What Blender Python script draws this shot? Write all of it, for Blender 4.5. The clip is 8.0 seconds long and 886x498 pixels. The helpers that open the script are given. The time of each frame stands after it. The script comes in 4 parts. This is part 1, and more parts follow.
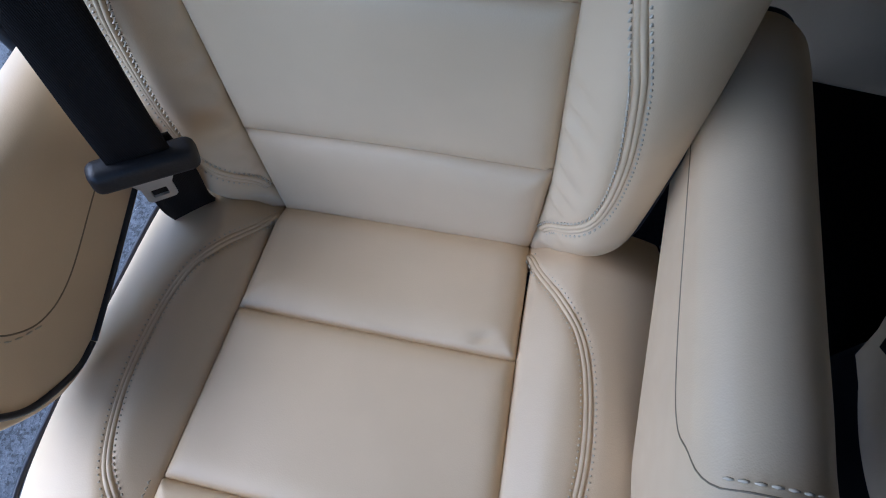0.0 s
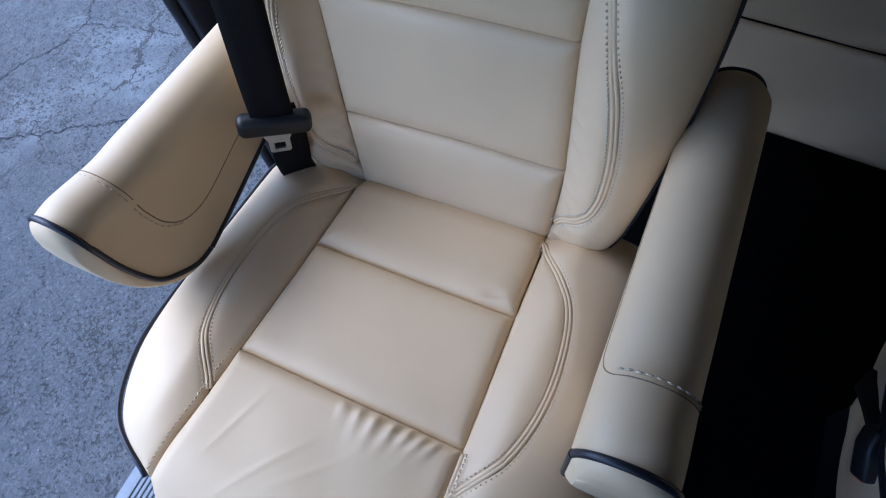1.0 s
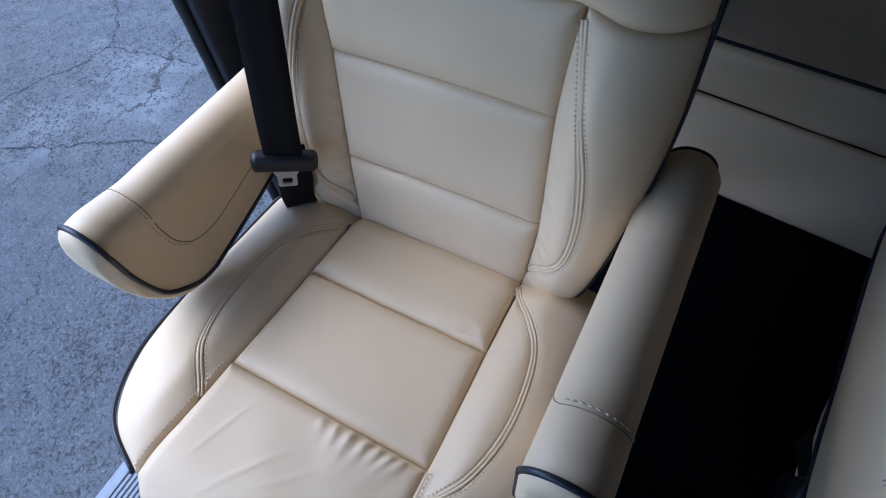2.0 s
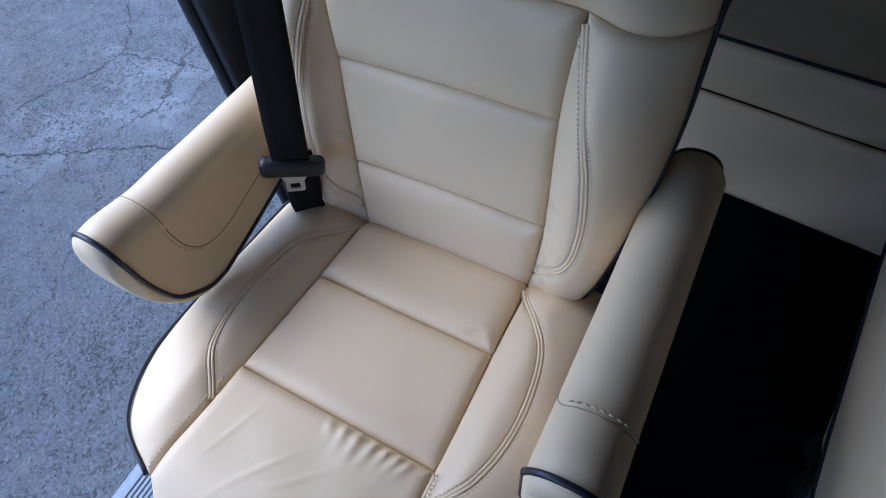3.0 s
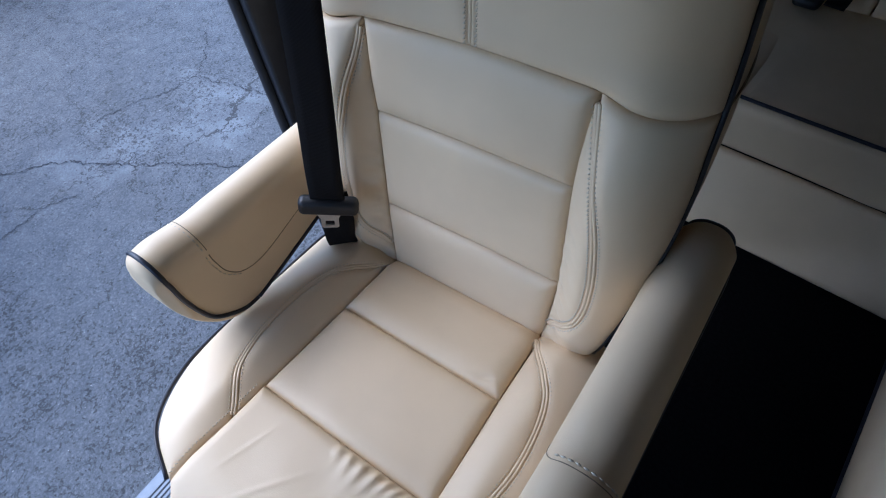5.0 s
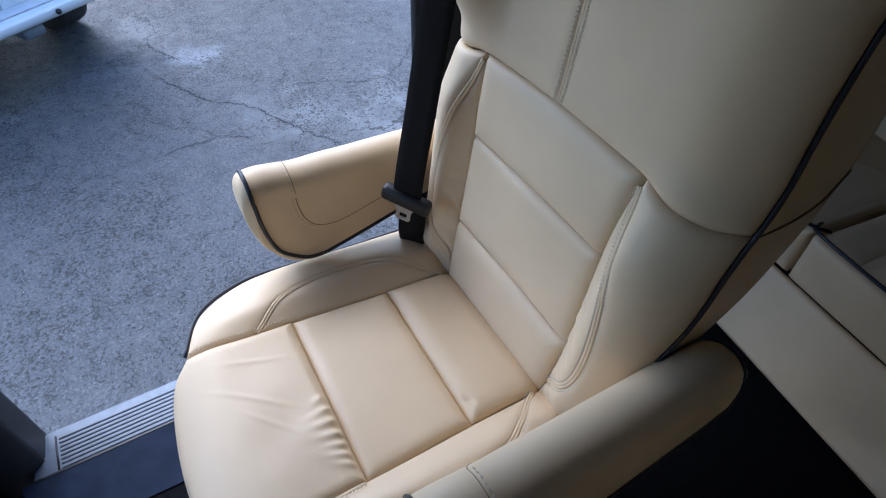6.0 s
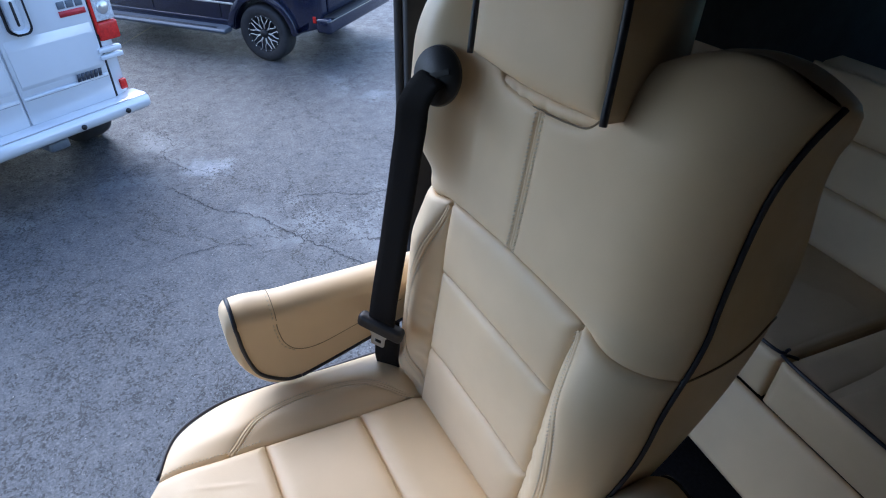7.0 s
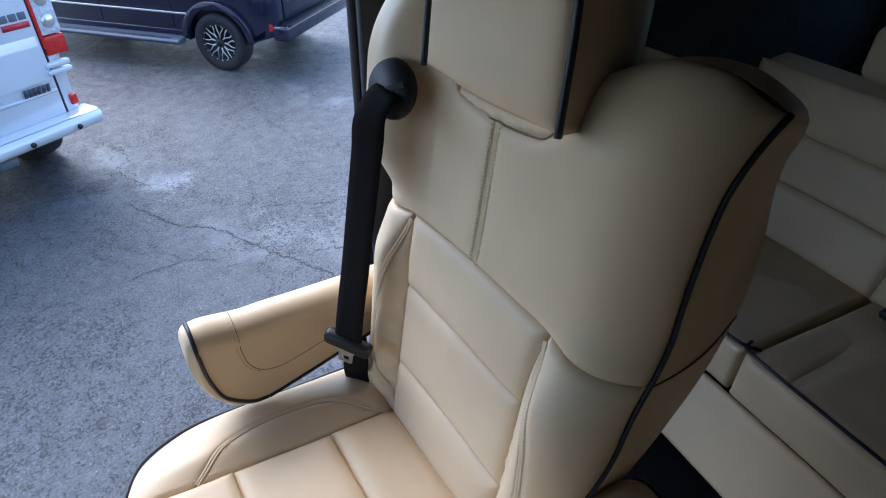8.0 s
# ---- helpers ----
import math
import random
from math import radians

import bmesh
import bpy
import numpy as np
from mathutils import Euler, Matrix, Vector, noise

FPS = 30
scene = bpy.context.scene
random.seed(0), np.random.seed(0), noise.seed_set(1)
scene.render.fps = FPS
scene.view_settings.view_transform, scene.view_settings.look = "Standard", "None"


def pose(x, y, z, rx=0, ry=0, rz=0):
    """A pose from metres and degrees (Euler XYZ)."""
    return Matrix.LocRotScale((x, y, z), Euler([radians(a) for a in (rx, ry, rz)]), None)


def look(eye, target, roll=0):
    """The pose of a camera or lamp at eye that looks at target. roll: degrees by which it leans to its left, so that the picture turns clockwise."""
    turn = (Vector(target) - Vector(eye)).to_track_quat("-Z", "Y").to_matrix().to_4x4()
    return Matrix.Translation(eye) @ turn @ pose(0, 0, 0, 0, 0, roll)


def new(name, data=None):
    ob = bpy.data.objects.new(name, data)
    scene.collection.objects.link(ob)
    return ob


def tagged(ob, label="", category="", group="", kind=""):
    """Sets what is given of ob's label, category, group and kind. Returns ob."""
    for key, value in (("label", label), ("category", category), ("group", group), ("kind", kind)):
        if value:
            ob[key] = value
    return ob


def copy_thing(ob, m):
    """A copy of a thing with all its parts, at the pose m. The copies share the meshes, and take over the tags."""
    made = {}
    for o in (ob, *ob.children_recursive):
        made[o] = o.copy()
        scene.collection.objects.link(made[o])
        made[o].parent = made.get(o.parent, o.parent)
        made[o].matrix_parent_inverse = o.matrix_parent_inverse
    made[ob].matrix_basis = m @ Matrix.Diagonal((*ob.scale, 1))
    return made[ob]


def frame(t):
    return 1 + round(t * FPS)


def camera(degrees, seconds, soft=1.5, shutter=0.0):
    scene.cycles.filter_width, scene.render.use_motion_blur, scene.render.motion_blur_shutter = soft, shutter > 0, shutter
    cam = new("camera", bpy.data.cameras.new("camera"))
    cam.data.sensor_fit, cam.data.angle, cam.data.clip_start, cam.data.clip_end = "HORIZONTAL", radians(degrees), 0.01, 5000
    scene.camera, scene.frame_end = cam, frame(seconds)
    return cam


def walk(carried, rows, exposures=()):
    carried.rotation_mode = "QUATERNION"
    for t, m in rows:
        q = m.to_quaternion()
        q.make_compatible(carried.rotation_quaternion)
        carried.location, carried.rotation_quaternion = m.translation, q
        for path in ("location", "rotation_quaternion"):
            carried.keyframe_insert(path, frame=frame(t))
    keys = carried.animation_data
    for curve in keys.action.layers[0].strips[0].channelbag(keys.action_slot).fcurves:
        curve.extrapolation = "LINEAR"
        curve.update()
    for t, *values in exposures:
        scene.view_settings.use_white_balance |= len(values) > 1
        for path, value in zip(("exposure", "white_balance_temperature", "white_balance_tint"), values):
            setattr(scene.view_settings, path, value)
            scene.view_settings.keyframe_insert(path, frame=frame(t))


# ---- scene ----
cam = camera(75.0, 8.0, soft=1.1)
PATH = [
    (0, (0.139, -0.233, 0.997), (-0.151, 0.503, -0.84), -10.4),
    (0.5, (0.231, -0.318, 1.065), (-0.302, 0.526, -0.668), -14.2),
    (1, (0.239, -0.353, 1.098), (-0.344, 0.441, -0.642), -13.7),
    (1.5, (0.256, -0.375, 1.118), (-0.33, 0.469, -0.598), -10.2),
    (1.7, (0.266, -0.382, 1.141), (-0.34, 0.533, -0.531), -6.8),
    (2.8, (0.277, -0.382, 1.165), (-0.361, 0.536, -0.493), -7.9),
    (3, (0.279, -0.38, 1.162), (-0.367, 0.526, -0.5), -8.8),
    (3.5, (0.282, -0.376, 1.158), (-0.373, 0.518, -0.507), -10.1),
    (4, (0.283, -0.383, 1.158), (-0.384, 0.563, -0.473), -9.0),
    (4.2, (0.285, -0.383, 1.168), (-0.387, 0.581, -0.451), -8.7),
    (5.3, (0.361, -0.357, 1.208), (-0.556, 0.467, -0.367), -4.5),
    (5.5, (0.41, -0.351, 1.2), (-0.554, 0.417, -0.376), 2.1),
    (5.8, (0.439, -0.371, 1.185), (-0.602, 0.297, -0.386), 1.8),
    (6, (0.446, -0.35, 1.223), (-0.738, 0.354, -0.227), 1.0),
    (6.5, (0.47, -0.341, 1.288), (-0.839, 0.458, 0.003), 2.0),
    (7, (0.486, -0.315, 1.299), (-0.908, 0.491, 0.111), 1.5),
    (7.5, (0.483, -0.291, 1.314), (-0.902, 0.555, 0.146), -0.2),
    (8, (0.478, -0.3, 1.306), (-0.866, 0.598, 0.128), 1.1),
]
EXPOSURE = [(0.0, 1.56, 4950, 12), (1.0, 1.65, 4950, 12), (4.0, 1.7, 5000, 12), (5.5, 1.8, 5200, 12), (6.2, 1.86, 5400, 12), (8.0, 2.06, 5550, 12)]
walk(cam, [(t, look(eye, target, roll)) for t, eye, target, roll in PATH], EXPOSURE)

# ---- light ----
world = bpy.data.worlds.new("sky")
scene.world = world
world.use_nodes = True
wn = world.node_tree
bg = wn.nodes["Background"]
sky = wn.nodes.new("ShaderNodeTexSky")
sky.sky_type = "NISHITA"
sky.sun_disc = False
SUN_EL, SUN_AZ = 54.0, 260.0
sky.sun_elevation, sky.sun_rotation = radians(SUN_EL), radians(SUN_AZ)
sky.air_density, sky.dust_density = 1.0, 1.5
wn.links.new(sky.outputs[0], bg.inputs[0])
bg.inputs[1].default_value = 0.15
sun = new("sun", bpy.data.lights.new("sun", "SUN"))
sun.data.energy, sun.data.angle, sun.data.color = 1.12, radians(54), (1.0, 0.97, 0.93)
sa = radians(SUN_AZ)
toward = Vector((math.sin(sa) * math.cos(radians(SUN_EL)), math.cos(sa) * math.cos(radians(SUN_EL)), math.sin(radians(SUN_EL))))
sun.matrix_world = look(toward * 20, (0, 0, 0))

# ---- materials ----


class Mat:
    """A small builder of node materials."""

    def __init__(self, name, rough=0.5, metal=0.0, spec=0.5):
        self.m = bpy.data.materials.new(name)
        self.m.use_nodes = True
        self.nt = self.m.node_tree
        self.b = self.nt.nodes["Principled BSDF"]
        self.b.inputs["Roughness"].default_value = rough
        self.b.inputs["Metallic"].default_value = metal
        self.b.inputs["Specular IOR Level"].default_value = spec
        self.co = self.nt.nodes.new("ShaderNodeTexCoord").outputs["Object"]

    def node(self, kind, **kw):
        n = self.nt.nodes.new(kind)
        for k, v in kw.items():
            n.inputs[k].default_value = v
        return n

    def link(self, a, b):
        self.nt.links.new(a, b)

    def noise(self, scale, detail=4.0, rough=0.5, distort=0.0):
        n = self.node("ShaderNodeTexNoise", Scale=scale, Detail=detail, Roughness=rough, Distortion=distort)
        self.link(self.co, n.inputs["Vector"])
        return n.outputs["Fac"]

    def voronoi(self, scale, feature="F1", vector=None):
        n = self.node("ShaderNodeTexVoronoi", Scale=scale)
        n.feature = feature
        self.link(vector or self.co, n.inputs["Vector"])
        return n.outputs["Distance"]

    def ramp(self, fac, stops):
        n = self.node("ShaderNodeValToRGB")
        while len(n.color_ramp.elements) < len(stops):
            n.color_ramp.elements.new(0.5)
        for e, (p, c) in zip(n.color_ramp.elements, stops):
            e.position, e.color = p, (*c, 1) if len(c) == 3 else c
        self.link(fac, n.inputs["Fac"])
        return n.outputs["Color"]

    def mix(self, fac, a, b, mode="MIX"):
        n = self.nt.nodes.new("ShaderNodeMix")
        n.data_type, n.blend_type = "RGBA", mode
        for s, v in ((0, fac), (6, a), (7, b)):
            if hasattr(v, "is_linked"):
                self.link(v, n.inputs[s])
            else:
                n.inputs[s].default_value = v if s == 0 else (*v, 1)
        return n.outputs[2]

    def math(self, op, a, b=0.0):
        n = self.nt.nodes.new("ShaderNodeMath")
        n.operation = op
        for s, v in ((0, a), (1, b)):
            if hasattr(v, "is_linked"):
                self.link(v, n.inputs[s])
            else:
                n.inputs[s].default_value = v
        return n.outputs[0]

    def color(self, c):
        if hasattr(c, "is_linked"):
            self.link(c, self.b.inputs["Base Color"])
        else:
            self.b.inputs["Base Color"].default_value = (*c, 1)
        return self

    def bump(self, height, strength=0.3, distance=0.002):
        n = self.node("ShaderNodeBump", Strength=strength, Distance=distance)
        self.link(height, n.inputs["Height"])
        prev = self.b.inputs["Normal"]
        if prev.is_linked:
            self.link(prev.links[0].from_socket, n.inputs["Normal"])
        self.link(n.outputs["Normal"], prev)
        return self


def plain(name, c, rough=0.5, metal=0.0, spread=0.15, scale=30.0, bump=0.0):
    k = Mat(name, rough, metal)
    lo = tuple(v * (1 - spread) for v in c)
    hi = tuple(min(1, v * (1 + spread)) for v in c)
    f = k.noise(scale, 5)
    k.color(k.ramp(f, [(0.3, lo), (0.7, hi)]))
    if bump:
        k.bump(k.noise(scale * 8, 3), bump, 0.002)
    return k.m


def leather(name, c):
    k = Mat(name, 0.46, 0.0, 0.4)
    big, mid = k.noise(6, 3), k.noise(40, 4)
    lo, hi = tuple(v * 0.93 for v in c), tuple(min(1, v * 1.05) for v in c)
    base = k.ramp(big, [(0.3, lo), (0.7, hi)])
    base = k.mix(k.math("MULTIPLY", mid, 0.16), base, tuple(v * 0.8 for v in c))
    k.color(base)
    grain = k.voronoi(900)
    k.bump(grain, 0.12, 0.0006)
    k.bump(k.noise(22, 3), 0.12, 0.004)
    k.link(k.ramp(mid, [(0.3, (0.4,) * 3), (0.7, (0.52,) * 3)]), k.b.inputs["Roughness"])
    return k.m


GROUND = -0.78


def asphalt():
    k = Mat("asphalt", 0.62, 0.0, 0.5)
    fine, mid, big = k.noise(300, 3), k.noise(9, 6, 0.6), k.noise(0.55, 4)
    base = k.ramp(fine, [(0.3, (0.033, 0.036, 0.044)), (0.52, (0.06, 0.066, 0.079)), (0.74, (0.106, 0.116, 0.134))])
    base = k.mix(k.ramp(big, [(0.42, (0.0,) * 3), (0.7, (0.5,) * 3)]), base, (0.084, 0.089, 0.097))
    base = k.mix(k.ramp(mid, [(0.5, (0,) * 3), (0.68, (0.3,) * 3)]), base, (0.052, 0.055, 0.061))
    stone = k.noise(85, 3, 0.7)
    base = k.mix(k.ramp(stone, [(0.36, (0.6,) * 3), (0.5, (0,) * 3)]), base, (0.026, 0.028, 0.033))
    base = k.mix(k.ramp(stone, [(0.54, (0,) * 3), (0.68, (0.6,) * 3)]), base, (0.14, 0.152, 0.175))
    # dusty pale patches and oily dark smudges
    base = k.mix(k.ramp(k.noise(1.05, 6, 0.62), [(0.57, (0,) * 3), (0.72, (0.7,) * 3)]), base, (0.19, 0.205, 0.23))
    base = k.mix(k.ramp(k.noise(2.4, 5, 0.6), [(0.58, (0,) * 3), (0.74, (0.38,) * 3)]), base, (0.03, 0.032, 0.036))
    for cx, cy, size, weight in ((-3.6, 0.05, 0.55, 0.75), (-4.4, 1.75, 0.5, 0.5)):
        d = k.nt.nodes.new("ShaderNodeVectorMath")
        d.operation = "DISTANCE"
        k.link(k.co, d.inputs[0])
        d.inputs[1].default_value = (cx, cy, GROUND)
        ragged = k.math("ADD", k.math("DIVIDE", d.outputs["Value"], size), k.math("MULTIPLY", k.noise(6, 5, 0.7), 1.2))
        base = k.mix(k.ramp(ragged, [(0.6, (weight,) * 3), (1.0, (0.0,) * 3)]), base, (0.21, 0.235, 0.28))
    # long cracks: the borders of wandering cells
    warp = k.node("ShaderNodeTexNoise", Scale=2.2, Detail=6.0, Roughness=0.65)
    k.link(k.co, warp.inputs["Vector"])
    shift = k.nt.nodes.new("ShaderNodeVectorMath")
    shift.operation = "MULTIPLY_ADD"
    k.link(warp.outputs["Color"], shift.inputs[0])
    shift.inputs[1].default_value = (0.9, 0.9, 0.0)
    k.link(k.co, shift.inputs[2])
    edge = k.voronoi(0.62, "DISTANCE_TO_EDGE", shift.outputs[0])
    edge2 = k.voronoi(2.0, "DISTANCE_TO_EDGE", shift.outputs[0])
    broken = k.math("GREATER_THAN", k.noise(1.3, 3), 0.56)
    crack = k.math("LESS_THAN", edge, 0.003)
    crack2 = k.math("MULTIPLY", k.math("LESS_THAN", edge2, 0.007), broken)
    both = k.math("MAXIMUM", crack, crack2)
    # pits where stones have come out, thicker in some places than in others
    worn = k.ramp(k.noise(1.7, 4, 0.6), [(0.4, (0.0,) * 3), (0.62, (0.085,) * 3)])
    pits = k.math("GREATER_THAN", k.math("ADD", k.noise(62, 4, 0.62), worn), 0.638)
    # fine crazing, in patches
    craze_at = k.math("GREATER_THAN", k.math("ADD", k.noise(0.9, 4, 0.65), k.math("MULTIPLY", k.noise(7, 3, 0.6), 0.35)), 0.66)
    fine_warp = k.node("ShaderNodeTexNoise", Scale=14.0, Detail=4.0, Roughness=0.6)
    k.link(k.co, fine_warp.inputs["Vector"])
    push = k.nt.nodes.new("ShaderNodeVectorMath")
    push.operation = "MULTIPLY_ADD"
    k.link(fine_warp.outputs["Color"], push.inputs[0])
    push.inputs[1].default_value = (0.09, 0.09, 0.0)
    k.link(k.co, push.inputs[2])
    craze = k.math("MULTIPLY", k.math("LESS_THAN", k.voronoi(21, "DISTANCE_TO_EDGE", push.outputs[0]), 0.05), craze_at)
    craze = k.math("MULTIPLY", craze, k.math("GREATER_THAN", k.noise(19, 3, 0.6), 0.52))
    pits = k.math("MAXIMUM", pits, k.math("MULTIPLY", craze, 0.8))
    dark = k.math("MAXIMUM", both, k.math("MULTIPLY", pits, 1.0))
    base = k.mix(k.math("MULTIPLY", dark, 0.92), base, (0.012, 0.013, 0.015))
    grit = k.math("GREATER_THAN", k.noise(75, 2, 0.5), 0.775)
    base = k.mix(k.math("MULTIPLY", grit, 0.7), base, (0.5, 0.5, 0.5))
    k.color(k.mix(1.0, base, (1.0, 0.99, 0.925), "MULTIPLY"))
    k.bump(fine, 0.4, 0.005)
    k.bump(stone, 0.6, 0.012)
    k.bump(k.math("MULTIPLY", dark, -1.0), 0.7, 0.01)
    k.link(k.ramp(mid, [(0.3, (0.5,) * 3), (0.75, (0.8,) * 3)]), k.b.inputs["Roughness"])
    return k.m


def glass(name, c, rough=0.0):
    k = Mat(name, rough)
    k.color(c)
    k.b.inputs["Transmission Weight"].default_value = 1.0
    k.b.inputs["IOR"].default_value = 1.2
    return k.m


def paint(name, c, rough=0.3, metal=0.0):
    k = Mat(name, rough, metal)
    k.color(k.ramp(k.noise(3, 4), [(0.3, tuple(v * 0.92 for v in c)), (0.7, c)]))
    k.b.inputs["Coat Weight"].default_value = 0.8
    k.b.inputs["Coat Roughness"].default_value = 0.08
    return k.m


def webbing():
    k = Mat("belt_webbing", 0.8, 0.0, 0.12)
    w = k.node("ShaderNodeTexWave", Scale=260.0, Distortion=0.5)
    k.link(k.co, w.inputs["Vector"])
    k.color(k.ramp(w.outputs["Fac"], [(0.0, (0.007, 0.006, 0.006)), (1.0, (0.014, 0.012, 0.012))]))
    k.bump(w.outputs["Fac"], 0.35, 0.0008)
    return k.m


CREAM = (0.72, 0.553, 0.348)
LEATHER = leather("cream_leather", CREAM)
# Brown stands for the shade in a seam's fold; the leather itself is cream
SEAM_SHADE = plain("seam_shade_brown", (0.22, 0.17, 0.11), 0.8, 0.0, 0.1, 200)
THREAD = plain("beige_thread", (0.6, 0.51, 0.38), 0.8, 0.0, 0.1, 400)
PIPING = plain("navy_black_piping", (0.012, 0.013, 0.022), 0.42, 0.0, 0.2, 60, 0.1)
BLACK = plain("black_plastic", (0.009, 0.009, 0.011), 0.5, 0.0, 0.25, 40, 0.15)
RUBBER = plain("black_rubber", (0.018, 0.018, 0.02), 0.75, 0.0, 0.25, 25, 0.2)
def matt(m):
    m.node_tree.nodes["Principled BSDF"].inputs["Specular IOR Level"].default_value = 0.05
    return m


CARPET = matt(plain("black_carpet", (0.005, 0.005, 0.006), 0.95, 0.0, 0.4, 120, 0.6))
MATBLUE = matt(plain("dark_floor_lining", (0.013, 0.018, 0.032), 0.75, 0.0, 0.3, 14, 0.3))
ALU = plain("brushed_aluminium", (0.13, 0.15, 0.18), 0.55, 0.35, 0.1, 50, 0.1)
STEEL = plain("chromed_steel", (0.75, 0.74, 0.71), 0.28, 0.85, 0.06, 80)
ASPHALT = asphalt()
SILVER = paint("silver_paint", (0.68, 0.705, 0.735), 0.26, 0.15)
NAVY = paint("navy_paint", (0.006, 0.009, 0.03), 0.22, 0.1)
LINER = plain("dark_headliner", (0.03, 0.03, 0.033), 0.9, 0.0, 0.2, 20, 0.2)
TRIM = plain("cream_plastic_trim", (0.5, 0.44, 0.35), 0.55, 0.0, 0.06, 20, 0.1)
WEB = webbing()
TINT = glass("tinted_glass", (0.05, 0.062, 0.066))
TEAL = glass("teal_tinted_glass", (0.16, 0.25, 0.26))
RED = plain("red_plastic", (0.55, 0.02, 0.015), 0.2, 0.0, 0.2, 60)
CLEAR = plain("clear_lamp_plastic", (0.7, 0.72, 0.75), 0.12, 0.3, 0.25, 60)
ORANGE = plain("orange_red_button", (0.75, 0.13, 0.04), 0.4, 0.0, 0.1, 60)
DARKTEXT = plain("dark_lettering", (0.03, 0.035, 0.05), 0.4, 0.0, 0.1, 30)
REDTEXT = plain("red_badge", (0.5, 0.03, 0.04), 0.4, 0.0, 0.1, 30)
CRACK_SHADE = plain("crack_shade", (0.02, 0.021, 0.024), 0.9, 0.0, 0.4, 30)
WORN = plain("worn_road_paint", (0.22, 0.19, 0.1), 0.8, 0.0, 0.4, 30, 0.3)

# ---- mesh helpers ----


def thing(name, label, category, at=(0, 0, 0), group="", kind=""):
    e = new(name)
    e.location = at
    return tagged(e, label, category, group, kind)


def finish(name, bm, mat, parent=None, label="", smooth=True):
    me = bpy.data.meshes.new(name)
    bm.to_mesh(me)
    bm.free()
    return from_mesh(name, me, mat, parent, label, smooth)


def from_mesh(name, me, mat, parent=None, label="", smooth=True):
    me.materials.append(mat)
    if smooth:
        me.polygons.foreach_set("use_smooth", [True] * len(me.polygons))
    ob = new(name, me)
    if parent:
        ob.parent = parent
    return tagged(ob, label)


def part(name, bm, mat, parent, label="", smooth=True):
    return finish(name, bm, mat, parent, label, smooth)


def data(name, verts, faces, mat, parent=None, label="", smooth=True):
    me = bpy.data.meshes.new(name)
    me.from_pydata([tuple(map(float, v)) for v in verts], [], faces)
    me.validate()
    return from_mesh(name, me, mat, parent, label, smooth)


def box(lo, hi, bevel=0.0, seg=2):
    bm = bmesh.new()
    bmesh.ops.create_cube(bm, size=1)
    lo, hi = Vector(lo), Vector(hi)
    for v in bm.verts:
        v.co = Vector([lo[i] + (v.co[i] + 0.5) * (hi[i] - lo[i]) for i in range(3)])
    if bevel:
        bmesh.ops.bevel(bm, geom=bm.edges[:], offset=bevel, segments=seg, profile=0.5, affect="EDGES")
    return bm


def prism(points, axis, lo, hi, bevel=0.0, seg=2):
    """A polygon given in the two other axes, drawn out along one axis."""
    bm = bmesh.new()
    rings = []
    for h in (lo, hi):
        ring = []
        for a, b in points:
            co = [0, 0, 0]
            co[axis] = h
            k = [i for i in range(3) if i != axis]
            co[k[0]], co[k[1]] = a, b
            ring.append(bm.verts.new(co))
        rings.append(ring)
    n = len(points)
    for i in range(n):
        bm.faces.new((rings[0][i], rings[0][(i + 1) % n], rings[1][(i + 1) % n], rings[1][i]))
    bm.faces.new(rings[0][::-1])
    bm.faces.new(rings[1])
    bmesh.ops.recalc_face_normals(bm, faces=bm.faces[:])
    if bevel:
        bmesh.ops.bevel(bm, geom=bm.edges[:], offset=bevel, segments=seg, profile=0.5, affect="EDGES")
    return bm


def resample(pts, n):
    """n points at even steps along a smooth line through the given ones."""
    p = np.array(pts, float)
    if len(p) > 2:
        q = np.vstack([2 * p[0] - p[1], p, 2 * p[-1] - p[-2]])
        out = []
        for i in range(1, len(q) - 2):
            for u in np.linspace(0, 1, 14, endpoint=False):
                a, b, c, d = q[i - 1:i + 3]
                out.append(0.5 * (2 * b + (c - a) * u + (2 * a - 5 * b + 4 * c - d) * u * u + (3 * b - a - 3 * c + d) * u ** 3))
        out.append(p[-1])
        p = np.array(out)
    s = np.concatenate([[0], np.cumsum(np.linalg.norm(np.diff(p, axis=0), axis=1))])
    t = np.linspace(0, s[-1], n)
    return np.stack([np.interp(t, s, p[:, k]) for k in range(p.shape[1])], 1)


def seg_distance(q, line):
    """Distance of points q (n, k) from a polyline."""
    a, b = line[:-1], line[1:]
    d = b - a
    l2 = np.maximum((d * d).sum(1), 1e-12)
    t = np.clip(((q[:, None] - a[None]) * d[None]).sum(2) / l2[None], 0, 1)
    c = a[None] + t[..., None] * d[None]
    return np.sqrt(((q[:, None] - c) ** 2).sum(2)).min(1)


